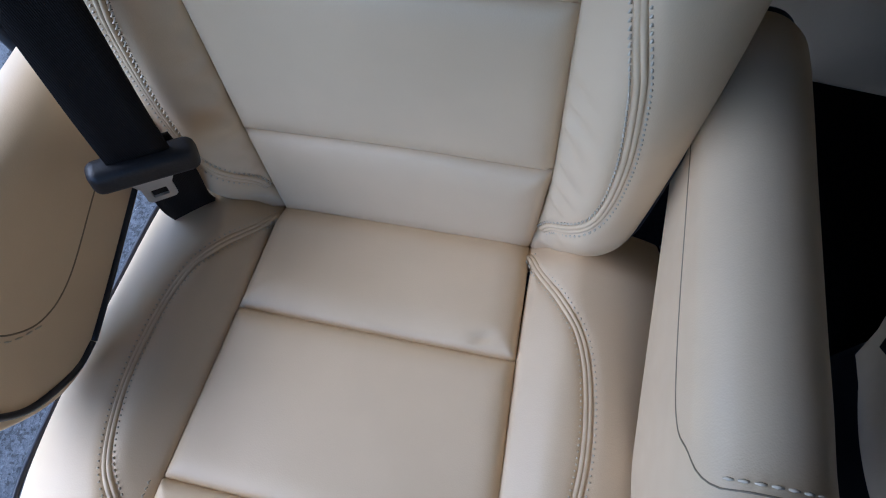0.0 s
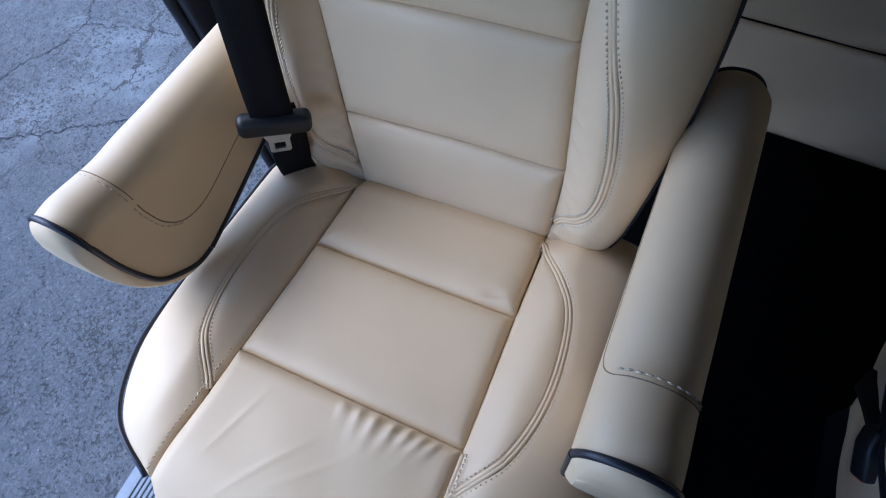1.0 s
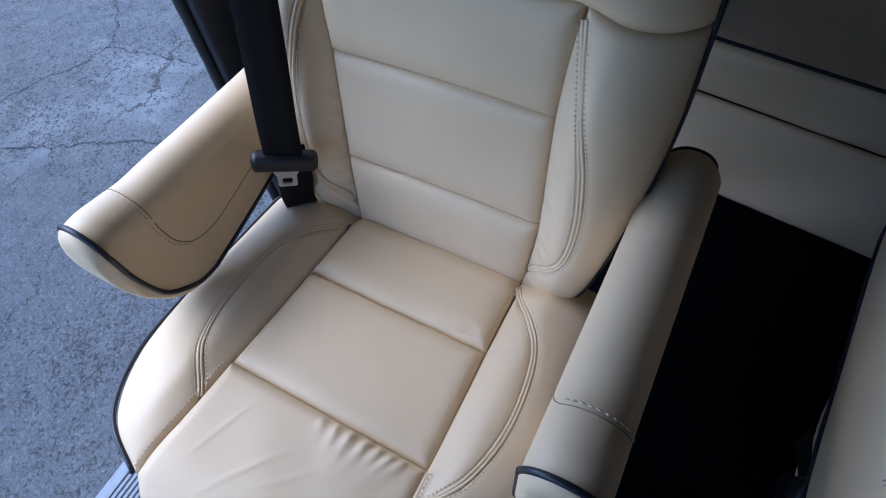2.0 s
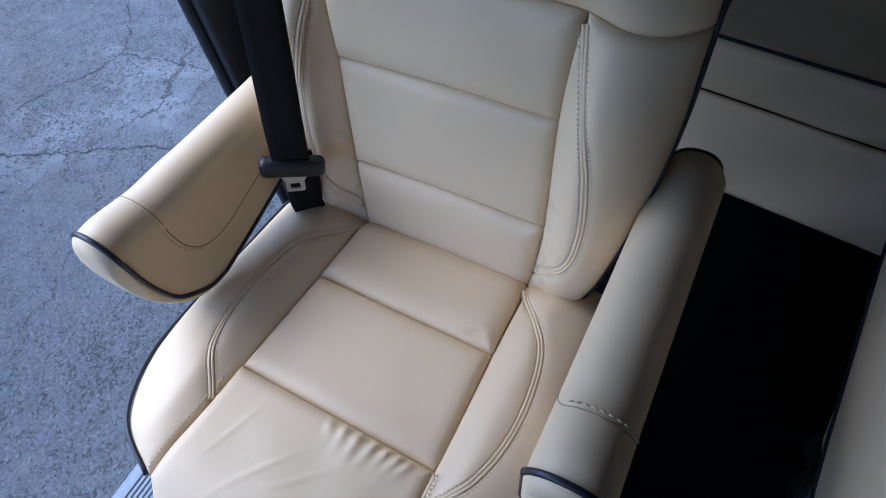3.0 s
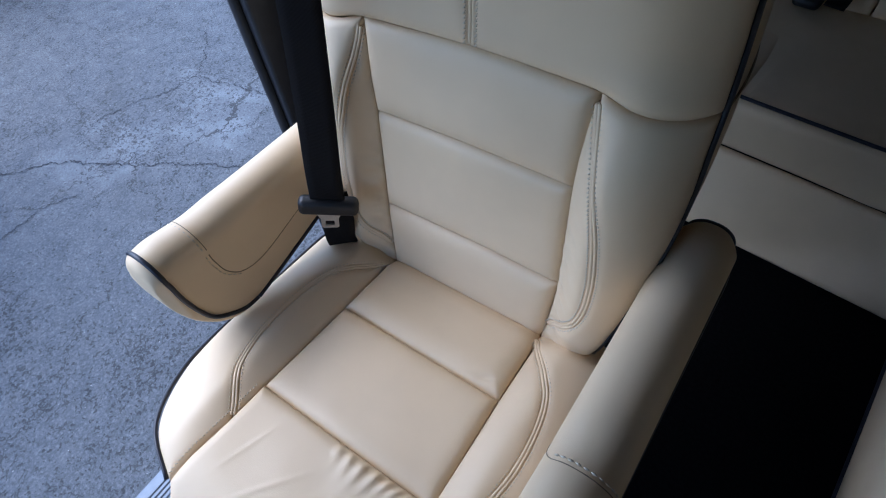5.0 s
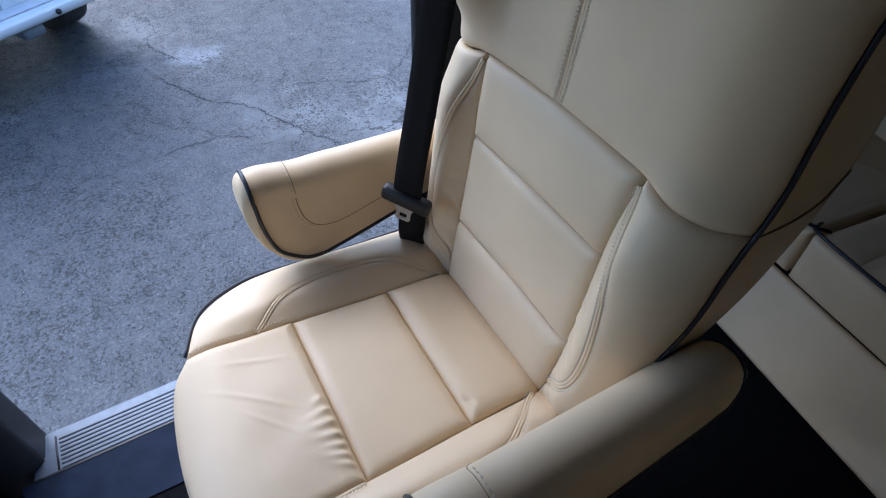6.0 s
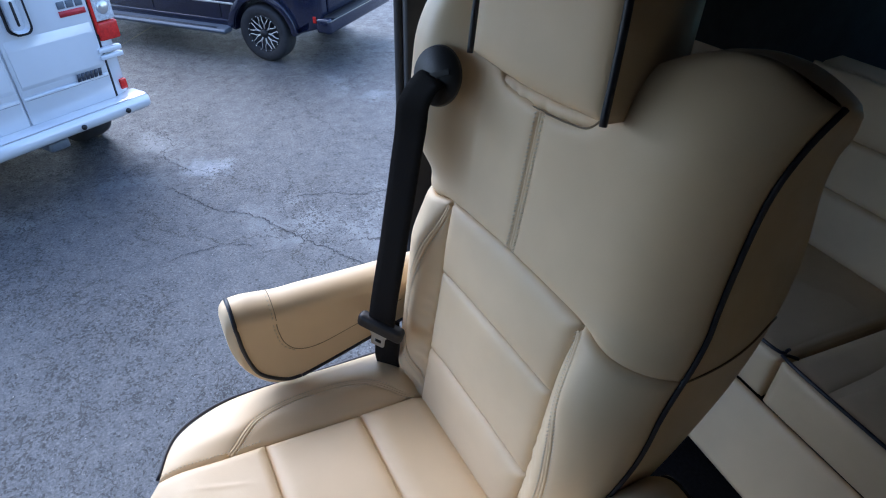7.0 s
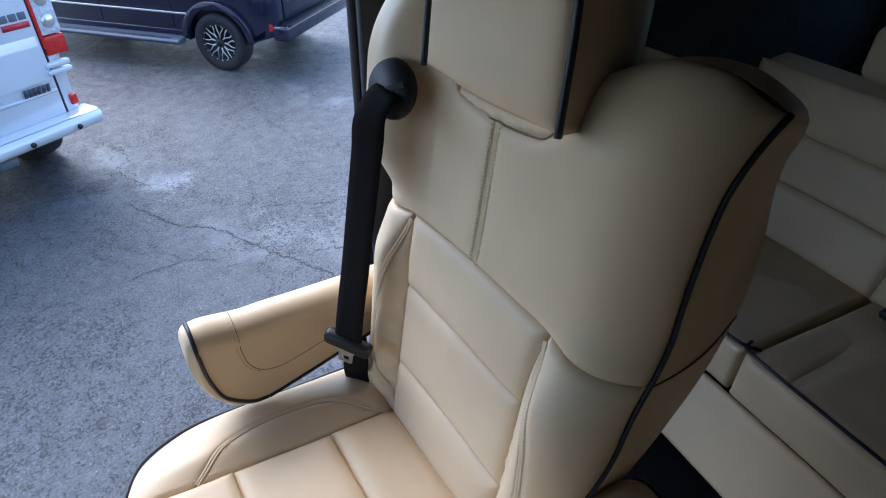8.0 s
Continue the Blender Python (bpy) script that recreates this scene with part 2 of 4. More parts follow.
def tube(points, r, mat, name, parent, label="", sides=8, flat=1.0, up=(0, 0, 1), n=None):
    """A round (or flattened) cord along a smooth line."""
    p = resample(points, n or max(6, int(len(points) * 8)))
    verts, faces = [], []
    for i, c in enumerate(p):
        t = p[min(i + 1, len(p) - 1)] - p[max(i - 1, 0)]
        t = t / (np.linalg.norm(t) + 1e-9)
        a = np.cross(t, up)
        if np.linalg.norm(a) < 1e-3:
            a = np.cross(t, (1, 0, 0))
        a /= np.linalg.norm(a)
        b = np.cross(a, t)
        for k in range(sides):
            w = 2 * math.pi * k / sides
            verts.append(c + r * math.cos(w) * a + r * flat * math.sin(w) * b)
    for i in range(len(p) - 1):
        for k in range(sides):
            k2 = (k + 1) % sides
            faces.append((i * sides + k, i * sides + k2, (i + 1) * sides + k2, (i + 1) * sides + k))
    faces.append(tuple(range(sides))[::-1])
    faces.append(tuple((len(p) - 1) * sides + k for k in range(sides)))
    return data(name, verts, faces, mat, parent, label)


def panel(name, south, north, west, east, shape, parent, puff=0.012, radius=0.02, n=(40, 40), wrinkle=None, label="", mat=None, hem=0.012):
    """An upholstered panel: its four border lines in the (u, v) plane of a shape(u, v) -> place, filled out with padding
    that sinks into the seams along its border."""
    nu, nv = n
    s, nn, w, e = resample(south, nu), resample(north, nu), resample(west, nv), resample(east, nv)
    U, V = np.meshgrid(np.linspace(0, 1, nu), np.linspace(0, 1, nv))
    U3, V3 = U[..., None], V[..., None]
    q = (1 - V3) * s[None] + V3 * nn[None] + (1 - U3) * w[:, None] + U3 * e[:, None] \
        - ((1 - U3) * (1 - V3) * s[0] + U3 * (1 - V3) * s[-1] + (1 - U3) * V3 * nn[0] + U3 * V3 * nn[-1])
    flat = q.reshape(-1, 2)
    d = np.min([seg_distance(flat, l) for l in (s, nn, w, e)], axis=0)
    x = np.clip(d / radius, 0, 1)
    h = puff * np.sqrt(np.clip(1 - (1 - x) ** 2, 0, 1))
    if wrinkle is not None:
        h = h + wrinkle(flat[:, 0], flat[:, 1]) * np.clip(d / 0.01, 0, 1)
    P = np.array([shape(a, b) for a, b in flat])
    eps = 1e-3
    Pu = np.array([shape(a + eps, b) for a, b in flat]) - P
    Pv = np.array([shape(a, b + eps) for a, b in flat]) - P
    N = np.cross(Pu, Pv)
    N /= np.linalg.norm(N, axis=1, keepdims=True) + 1e-12
    verts = list(P + N * h[:, None])
    idx = np.arange(nu * nv).reshape(nv, nu)
    faces = [(idx[j, i], idx[j, i + 1], idx[j + 1, i + 1], idx[j + 1, i]) for j in range(nv - 1) for i in range(nu - 1)]
    border = list(idx[0, :]) + list(idx[1:, -1]) + list(idx[-1, -2::-1]) + list(idx[-2:0:-1, 0])
    base = len(verts)
    for k in border:
        verts.append(P[k] - N[k] * hem)
    m = len(border)
    for i in range(m):
        faces.append((border[(i + 1) % m], border[i], base + i, base + (i + 1) % m))
    return data(name, verts, [tuple(int(v) for v in f) for f in faces], mat or LEATHER, parent, label)


def stitches(name, line, normal, offset, parent, step=0.0052, size=0.00085, lift=0.0012, wave=0.0, mat=None):
    """A row of thread stitches beside a line of places; normal: the surface's normal, side: across it."""
    p = np.array(line, float)
    length = np.linalg.norm(np.diff(p, axis=0), axis=1).sum()
    m = max(2, int(length / step))
    p = resample(p, m * 2 + 1)
    verts, faces = [], []
    for i in range(m):
        a, b = p[2 * i], p[min(2 * i + 1, len(p) - 1)]
        t = (b - a) / (np.linalg.norm(b - a) + 1e-9)
        nrm = np.array(normal(a[0], a[1], a[2]))
        side = np.cross(t, nrm)
        side /= np.linalg.norm(side) + 1e-9
        a, b = a + side * offset, b + side * (offset + wave)
        a, b = a - t * step * 0.12, b + t * step * 0.12
        k = len(verts)
        for c, f in ((a, 0.6), (0.5 * (a + b), 1.25), (b, 0.6)):
            for ang in range(5):
                w = 2 * math.pi * ang / 5
                verts.append(c + size * f * math.cos(w) * side + nrm * (lift * f + size * f * math.sin(w)))
        for r in range(2):
            for ang in range(5):
                a2 = (ang + 1) % 5
                faces.append((k + 5 * r + ang, k + 5 * r + a2, k + 5 * r + 5 + a2, k + 5 * r + 5 + ang))
        faces.append((k + 4, k + 3, k + 2, k + 1, k))
        faces.append((k + 10, k + 11, k + 12, k + 13, k + 14))
    return data(name, verts, faces, mat or THREAD, parent)


def offset_line(line, normal, off, lift=0.0):
    p = resample(np.array(line, float), 60)
    out = []
    for i in range(len(p)):
        t = p[min(i + 1, len(p) - 1)] - p[max(i - 1, 0)]
        n = np.array(normal(*p[i]))
        c = np.cross(t, n)
        out.append(p[i] + off * c / (np.linalg.norm(c) + 1e-9) + lift * n)
    return out


def loft(rings, close_ends=True):
    """Verts and faces of a skin over rings with equal numbers of points."""
    n = len(rings[0])
    verts = [v for r in rings for v in r]
    faces = []
    for i in range(len(rings) - 1):
        for k in range(n):
            k2 = (k + 1) % n
            faces.append((i * n + k, i * n + k2, (i + 1) * n + k2, (i + 1) * n + k))
    if close_ends:
        faces.append(tuple(range(n))[::-1])
        faces.append(tuple((len(rings) - 1) * n + k for k in range(n)))
    return verts, faces


# ---- the captain's chair ----
CX = 0.007


def sm(a, b, x):
    t = min(1.0, max(0.0, (x - a) / (b - a)))
    return t * t * (3 - 2 * t)


def cushion(x, y):
    r = abs(x - CX)
    z = 0.4572 - 0.083 * y
    z += 0.016 * sm(0.138, 0.185, r) * sm(-0.44, -0.30, y)
    if r > 0.175:
        k = min(1.0, (r - 0.175) / 0.125)
        z -= 0.085 * (1 - math.sqrt(max(0.0, 1 - k * k)))
    if y < -0.385:
        k = min(1.0, (-0.385 - y) / 0.098)
        z -= 0.075 * (1 - math.sqrt(max(0.0, 1 - k * k)))
    if y > -0.02:
        z -= 0.4 * (y + 0.02)
    return np.array((x, y, z))


def wide(x, z):
    """How much broader the belt side's shoulder is."""
    return 1 + 0.2 * sm(0.78, 0.95, z) if x < CX else 1.0


def backrest(x, z):
    r = abs(x - CX) / wide(x, z)
    up = sm(0.755, 0.89, z)
    low = 0.007 + 0.11 * (z - 0.45) + 0.007 * sm(0.45, 0.58, z)
    high = 0.068 + 0.115 * (z - 0.863)
    y = low * (1 - up) + high * up
    lo_b = -0.026 * sm(0.138, 0.182, r) * sm(0.44, 0.52, z)
    if r > 0.18:
        k = min(1.0, (r - 0.18) / 0.084)
        lo_b += 0.15 * (1 - math.sqrt(max(0.0, 1 - k * k)))
    k = min(1.05, max(0.0, (r - 0.11) / 0.138))
    hi_b = 0.068 * k ** 3.5
    if x < CX:
        # the shoulder that carries the belt guide stands forward
        hi_b -= 0.048 * sm(0.09, 0.165, r) * sm(0.84, 0.97, z)
    y += lo_b * (1 - up) + hi_b * up
    if z > 1.045:
        k = min(1.0, (z - 1.045) / 0.115)
        y += 0.11 * (1 - math.sqrt(max(0.0, 1 - k * k)))
    return np.array((x, y, z))


def mirrored(p):
    """Points of the plain shoulder carried over to the belt side."""
    return [(CX - (a - CX) * (1 + 0.2 * sm(0.78, 0.95, b) * sm(0.1, 0.22, a)), b) for a, b in p]


def flip(pts):
    return [(2 * CX - a, b) for a, b in pts]


def place_on(shape, pts, n):
    q = resample(pts, n)
    return [shape(a, b) for a, b in q]


def cushion_normal(x, y, z):
    e = 1e-3
    a, b = cushion(x + e, y) - cushion(x - e, y), cushion(x, y + e) - cushion(x, y - e)
    n = np.cross(a, b)
    return n / np.linalg.norm(n)


def back_normal(x, y, z):
    e = 1e-3
    n = np.cross(backrest(x + e, z) - backrest(x - e, z), backrest(x, z + e) - backrest(x, z - e))
    return n / np.linalg.norm(n)


def folds(u, v):
    """Gathered folds along the rear edge of the front panel and soft creases."""
    gather = np.zeros_like(u)
    for u0, lean, width, high, length in ((0.012, -0.25, 0.005, 0.0030, 0.022), (0.034, -0.1, 0.0045, 0.0040, 0.034), (0.055, 0.05, 0.005, 0.0050, 0.042), (0.078, 0.22, 0.0045, 0.0055, 0.040), (0.096, 0.3, 0.004, 0.0050, 0.034), (0.113, 0.42, 0.004, 0.0050, 0.036), (0.128, 0.5, 0.004, 0.0042, 0.03)):
        down = np.clip(-(v + 0.278), 0, 1)
        across = u - u0 + lean * down
        gather = gather + high * np.exp(-(across / (width + 0.12 * down)) ** 2) * np.exp(-(down / length) ** 2)
    for u0, v0, ang, length, high in ((-0.03, -0.375, 0.9, 0.05, 0.0009), (0.02, -0.36, 0.75, 0.035, 0.0007), (-0.085, -0.35, 1.25, 0.04, 0.0007)):
        along = (u - u0) * math.cos(ang) + (v - v0) * math.sin(ang)
        off = -(u - u0) * math.sin(ang) + (v - v0) * math.cos(ang)
        gather = gather + high * np.exp(-(along / length) ** 2) * np.exp(-(off / 0.004) ** 2)
    crease = 0.0006 * np.sin(u * 55 + v * 28) * np.exp(-((v + 0.36) / 0.05) ** 2)
    return gather + crease


def soft(u, v):
    return 0.0008 * np.sin(u * 23 + 1.3) * np.sin(v * 19 + 0.4) + 0.00015 * np.sin(u * 61 + v * 37)


def bolster_folds(u, v):
    """Short puckers where the side cushion meets the middle of the back."""
    near = np.exp(-((np.abs(u - CX) - 0.14) / 0.022) ** 2)
    return 0.0034 * near * np.sin(v * 210 + u * 90 + np.sin(v * 57)) * np.clip((0.72 - v) / 0.08, 0, 1) + soft(u, v) * 0.6


def gathers(u, v):
    return 0.0045 * np.sin(u * 170 + np.sin(u * 57) * 2.0 + 30 * (v - 1.0)) * np.exp(-((v - 1.06) / 0.014) ** 2)


def roll(line, r, name, parent):
    """A soft rolled edge of leather, gathered in uneven puckers, lying just behind a line."""
    p = resample(line, 220)
    verts, faces = [], []
    n = 12
    for i, c in enumerate(p):
        t = p[min(i + 1, len(p) - 1)] - p[max(i - 1, 0)]
        t = t / np.linalg.norm(t)
        a = np.cross(t, (0, -1, 0))
        a /= np.linalg.norm(a)
        b = np.cross(a, t)
        u = i / len(p)
        wave = 1 + 0.09 * math.sin(40 * u + 2.0 * math.sin(13 * u)) + 0.05 * math.sin(97 * u + 1.0)
        end = min(1.0, i / 8, (len(p) - 1 - i) / 8) * 0.7 + 0.3
        for k in range(n):
            w = 2 * math.pi * k / n
            verts.append(c + np.array((0, 0.006, 0.003)) + end * r * (math.cos(w) * a + 0.9 * wave * math.sin(w) * b) + end * 0.004 * (wave - 1) * a)
    for i in range(len(p) - 1):
        for k in range(n):
            k2 = (k + 1) % n
            faces.append((i * n + k, i * n + k2, (i + 1) * n + k2, (i + 1) * n + k))
    faces.append(tuple(range(n))[::-1])
    faces.append(tuple((len(p) - 1) * n + k for k in range(n)))
    return data(name, verts, faces, LEATHER, parent)


def build_chair():
    chair = thing("captain_chair", "cream leather captain's chair with dark piping and padded armrests", "chair", group="captain's chairs")
    # cushion
    LX, RX = CX - 0.137, CX + 0.137
    FLX, FRX = CX - 0.1435, CX + 0.1435
    seatc = thing_part("seat_cushion", chair)
    panel("seat_rear_panel", [(LX, -0.117), (RX, -0.119)], [(LX + 0.004, 0.03), (RX - 0.004, 0.03)], [(LX, -0.117), (LX + 0.004, 0.03)], [(RX, -0.119), (RX - 0.004, 0.03)], cushion, seatc, 0.014, 0.034, (72, 40), lambda u, v: soft(u, v) - 0.005 * np.exp(-((u - 0.112) / 0.011) ** 2 - ((v + 0.105 - 0.3 * (u - 0.112)) / 0.0035) ** 2))
    panel("seat_middle_panel", [(FLX, -0.278), (FRX, -0.280)], [(LX, -0.117), (RX, -0.119)], [(FLX, -0.278), (LX, -0.117)], [(FRX, -0.280), (RX, -0.119)], cushion, seatc, 0.010, 0.022, (48, 32), soft)
    lip = [(CX - 0.152, -0.435), (CX - 0.109, -0.468), (CX, -0.486), (CX + 0.099, -0.473), (CX + 0.148, -0.44)]
    panel("seat_front_panel", lip, [(FLX, -0.278), (FRX, -0.280)], [lip[0], (FLX - 0.002, -0.345), (FLX, -0.278)], [lip[-1], (FRX + 0.002, -0.345), (FRX, -0.280)], cushion, seatc, 0.012, 0.018, (150, 110), folds)
    stitch = [(LX + 0.004, -0.012), (-0.166, -0.060), (-0.190, -0.114), (-0.196, -0.2), (-0.179, -0.275), (FLX - 0.003, -0.332)]
    pipe = [(lip[0][0], -0.437), (-0.213, -0.398), (-0.254, -0.328), (-0.276, -0.24), (-0.281, -0.138), (-0.273, -0.038), (-0.255, 0.04)]
    for side in (0, 1):
        f = flip if side else list
        st, pp = f(stitch), f(pipe)
        edge = f([(FLX, -0.332), (LX - 0.003, -0.2), (LX, -0.1), (LX, -0.012)])
        rim = f([(lip[0][0], -0.435), (FLX - 0.004, -0.375), *reversed(stitch), (LX, 0.04)])
        a, b = (st[::-1], edge) if not side else (edge, st[::-1])
        panel("bolster_panel", [a[0], b[0]], [a[-1], b[-1]], a, b, cushion, seatc, 0.007, 0.014, (20, 60), soft)
        a, b = (pp, rim) if not side else (rim, pp)
        panel("side_panel", [a[0], b[0]], [a[-1], b[-1]], a, b, cushion, seatc, 0.007, 0.014, (36, 90), soft)
        line = place_on(cushion, st, 60)
        up = cushion_normal
        for off in (-0.0065, 0.0065):
            stitches("stitching", line, up, off, seatc, lift=0.0052)
        for off in (-0.0019, 0.0019):
            tube(offset_line(line, cushion_normal, off, 0.0042), 0.0024, LEATHER, "welt", seatc, n=60)
        tube([p + np.array(((0.006 if side else -0.006), 0, 0.0035)) for p in place_on(cushion, pp, 50)], 0.0031, PIPING, "piping", seatc, "thin dark piping", n=60)
        seam = place_on(cushion, f([(FLX - 0.001, -0.283), (FLX - 0.003, -0.345), (lip[0][0] + 0.002, -0.43)]), 40)
        stitches("stitching", seam, cushion_normal, -0.006 if side else 0.006, seatc, lift=0.009)
        if side:
            stitches("stitching", seam, cushion_normal, 0.006, seatc, lift=0.006)
            tube([p + np.array((0, 0, 0.003)) for p in seam], 0.0035, LEATHER, "welt", seatc, n=40)
    # sides of the cushion down to the plinth
    loop = place_on(cushion, pipe[::-1], 60)
    loop = loop + place_on(cushion, lip, 40)[1:-1] + place_on(cushion, flip(pipe), 60)
    rings = []
    for drop, inset in ((0.0, 0.002), (0.03, 0.004), (0.07, 0.012), (0.13, 0.03), (0.2, 0.055), (0.28, 0.075)):
        ring = []
        for p in loop:
            d = np.array((CX, -0.2, 0)) - np.array((p[0], p[1], 0))
            d /= np.linalg.norm(d)
            ring.append((p[0] + d[0] * inset, p[1] + d[1] * inset, p[2] - 0.002 - drop))
        rings.append(ring)
    m = len(loop)
    faces = [(i * m + k, (i + 1) * m + k, (i + 1) * m + k + 1, i * m + k + 1) for i in range(len(rings) - 1) for k in range(m - 1)]
    faces.append(tuple((len(rings) - 1) * m + k for k in range(m)))
    data("cushion_border", [v for r in rings for v in r], faces, LEATHER, seatc)
    # plinth and swivel
    part("pedestal", box((CX - 0.19, -0.34, 0.0), (CX + 0.19, 0.02, 0.3), 0.015), BLACK, chair, "black metal seat pedestal")
    # back
    backc = thing_part("backrest", chair)
    for lo, hi, w0, w1, crown, p, r in ((0.447, 0.568, 0.134, 0.1415, 0.002, 0.013, 0.034), (0.568, 0.7305, 0.1415, 0.1385, 0.003, 0.010, 0.028), (0.7305, 0.847, 0.1385, 0.146, 0.006, 0.010, 0.028)):
        a, b, c, d = (CX - w0, lo), (CX + w0, lo), (CX - w1, hi), (CX + w1, hi)
        below = {0.447: 0.0, 0.568: 0.002, 0.7305: 0.003}[lo]
        panel("back_panel", [a, (CX, lo + below), b], [c, (CX, hi + crown), d], [a, c], [b, d], backrest, backc, p, r, (48, 30), soft)
    stb = [(CX + 0.142, 0.487), (0.188, 0.545), (0.197, 0.61), (0.191, 0.69), (0.178, 0.76), (0.167, 0.80), (CX + 0.150, 0.838)]
    pb = [(0.206, 0.435), (0.236, 0.55), (0.253, 0.66), (0.258, 0.74), (0.256, 0.826)]
    for side in (0, 1):
        f = flip if side else list
        st, pp = f(stb), f(pb)
        edge = f([(CX + 0.137, 0.487), (CX + 0.1415, 0.57), (CX + 0.1385, 0.73), (CX + 0.145, 0.836)])
        a, b = (edge, st) if not side else (st, edge)
        panel("bolster_panel", [a[0], b[0]], [a[-1], b[-1]], a, b, backrest, backc, 0.006, 0.014, (22, 60), bolster_folds)
        rim = f([(CX + 0.13, 0.449), *stb, (CX + 0.149, 0.847)])
        a, b = (rim, pp) if not side else (pp, rim)
        panel("side_panel", [a[0], b[0]], [a[-1], b[-1]], a, b, backrest, backc, 0.007, 0.014, (34, 80), bolster_folds)
        line = place_on(backrest, st, 60)
        for off in (-0.0065, 0.0065):
            stitches("stitching", line, back_normal, off, backc, lift=0.0048)
        for off in (-0.0019, 0.0019):
            tube(offset_line(line, back_normal, off, 0.0040), 0.0024, LEATHER, "welt", backc, n=60)
    MX = 0.011
    notch = [(MX, 1.043), (0.066, 1.048), (0.084, 1.053), (0.096, 1.067), (0.102, 1.094), (0.118, 1.122), (0.16, 1.143), (0.21, 1.143), (0.256, 1.118)]
    outer = [(0.256, 0.826), (0.253, 0.88), (0.250, 0.95), (0.249, 1.03), (0.252, 1.08), (0.256, 1.118)]
    for side in (0, 1):
        f = (lambda p: [q if a != MX else (MX, b) for q, (a, b) in zip(mirrored(p), p)]) if side else list
        no, ou = f(notch), f(outer)
        so = f([(MX, 0.853), (0.085, 0.851), (0.153, 0.8475), (0.205, 0.8366), (0.256, 0.826)])
        mid = [(MX, 0.853), (MX, 0.95), (MX, 1.043)]
        if side:
            panel("shoulder_panel", so[::-1], no[::-1], ou, mid, backrest, backc, 0.009, 0.02, (70, 70), soft)
        else:
            panel("shoulder_panel", so, no, mid, ou, backrest, backc, 0.009, 0.02, (70, 70), soft)
    line = place_on(backrest, [(MX, 0.857), (MX, 1.042)], 40)
    for off in (-0.007, 0.007):
        stitches("stitching", line, back_normal, off, backc, lift=0.0085)
    for off in (-0.0022, 0.0022):
        tube(offset_line(line, back_normal, off, 0.0035), 0.003, LEATHER, "welt", backc, n=40)
    # gusset round the back, from the piping to the rear
    right = pb + outer[1:] + notch[::-1][1:]
    full = resample(right, 130)
    ring = [backrest(a, b) for a, b in full] + [backrest(a, b) for a, b in mirrored(full[::-1])]
    rings = []
    for k in range(7):
        s = k / 6
        r = []
        for p in ring:
            rear = 0.20 + 0.14 * (p[2] - 0.45) + 0.05 * sm(0.55, 0.85, p[2])
            y = p[1] + (rear - p[1]) * s
            high = sm(0.86, 1.13, p[2])
            sc = 1.0 + 0.02 * math.sin(math.pi * min(1, s * 1.1)) * (1 - high) - 0.08 * s * s
            r.append((CX + (p[0] - CX) * (sc - 0.03 * s * s * high), y - 0.05 * high * s, p[2] - 0.05 * s * s * high))
        rings.append(r)
    m = len(ring)
    faces = [(i * m + k, i * m + (k + 1) % m, (i + 1) * m + (k + 1) % m, (i + 1) * m + k) for i in range(6) for k in range(m)]
    data("gusset", [v for r in rings for v in r], faces, LEATHER, backc)
    for k0 in (int(np.argmin(np.abs(full[:, 1] - 0.822) + (full[:, 0] < 0.2))),):
        tube([np.array(r[k0]) + np.array((0.001, 0, 0)) for r in rings], 0.0012, SEAM_SHADE, "seam", backc, "fine seam across the side of the back", n=30)
    half = len(full)
    strip = [(k, k + 1, m - 2 - k, m - 1 - k) for k in range(half - 1)]
    data("rear_panel", rings[-1], strip, LEATHER, backc)
    for side in (1, -1):
        edge = resample(pb + outer[1:], 60)
        pts = [backrest(a, b) for a, b in (edge if side > 0 else mirrored(edge))]
        tube([p + np.array((side * 0.002, 0.001, 0)) for p in pts], 0.0033, PIPING, "piping", backc, "dark piping along the back's edge", n=70)
    # gathered strip under the headrest
    lip_line = [(-0.125, 1.075), (-0.118, 1.055), (-0.09, 1.044), (MX, 1.045), (0.066, 1.050), (0.085, 1.056), (0.095, 1.070), (0.099, 1.095)]
    roll(place_on(backrest, lip_line, 90), 0.0105, "gathered_strip", backc)
    tube([q + np.array((0, -0.0045, -0.003)) for q in place_on(backrest, lip_line, 60)], 0.0011, SEAM_SHADE, "seam", backc, "fine seam under the headrest", n=80)
    panel("neck_lining", [(CX - 0.12, 1.046), (CX + 0.085, 1.05)], [(CX - 0.12, 1.10), (CX + 0.085, 1.10)], [(CX - 0.12, 1.046), (CX - 0.12, 1.10)], [(CX + 0.085, 1.05), (CX + 0.085, 1.10)],
          lambda a, b: np.array((a, 0.105 + 0.9 * (b - 1.042), 1.040 + 0.5 * (b - 1.042))), backc, 0.004, 0.02, (80, 16), gathers)
    # headrest
    head = thing_part("headrest", chair)
    hw, hz0, hz1 = 0.116, 1.070, 1.315

    def front(a, b):
        return np.array((a, 0.066 + 0.10 * (b - hz0), b))
    c = CX + 0.001
    panel("front_panel", [(c - hw, hz0 + 0.006), (c, hz0), (c + hw, hz0 + 0.006)], [(c - hw + 0.01, hz1), (c + hw - 0.026, hz1)], [(c - hw, hz0 + 0.006), (c - hw, 1.18), (c - hw + 0.01, hz1)], [(c + hw, hz0 + 0.006), (c + hw - 0.008, 1.18), (c + hw - 0.026, hz1)], front, head, 0.012, 0.03, (40, 44), soft)
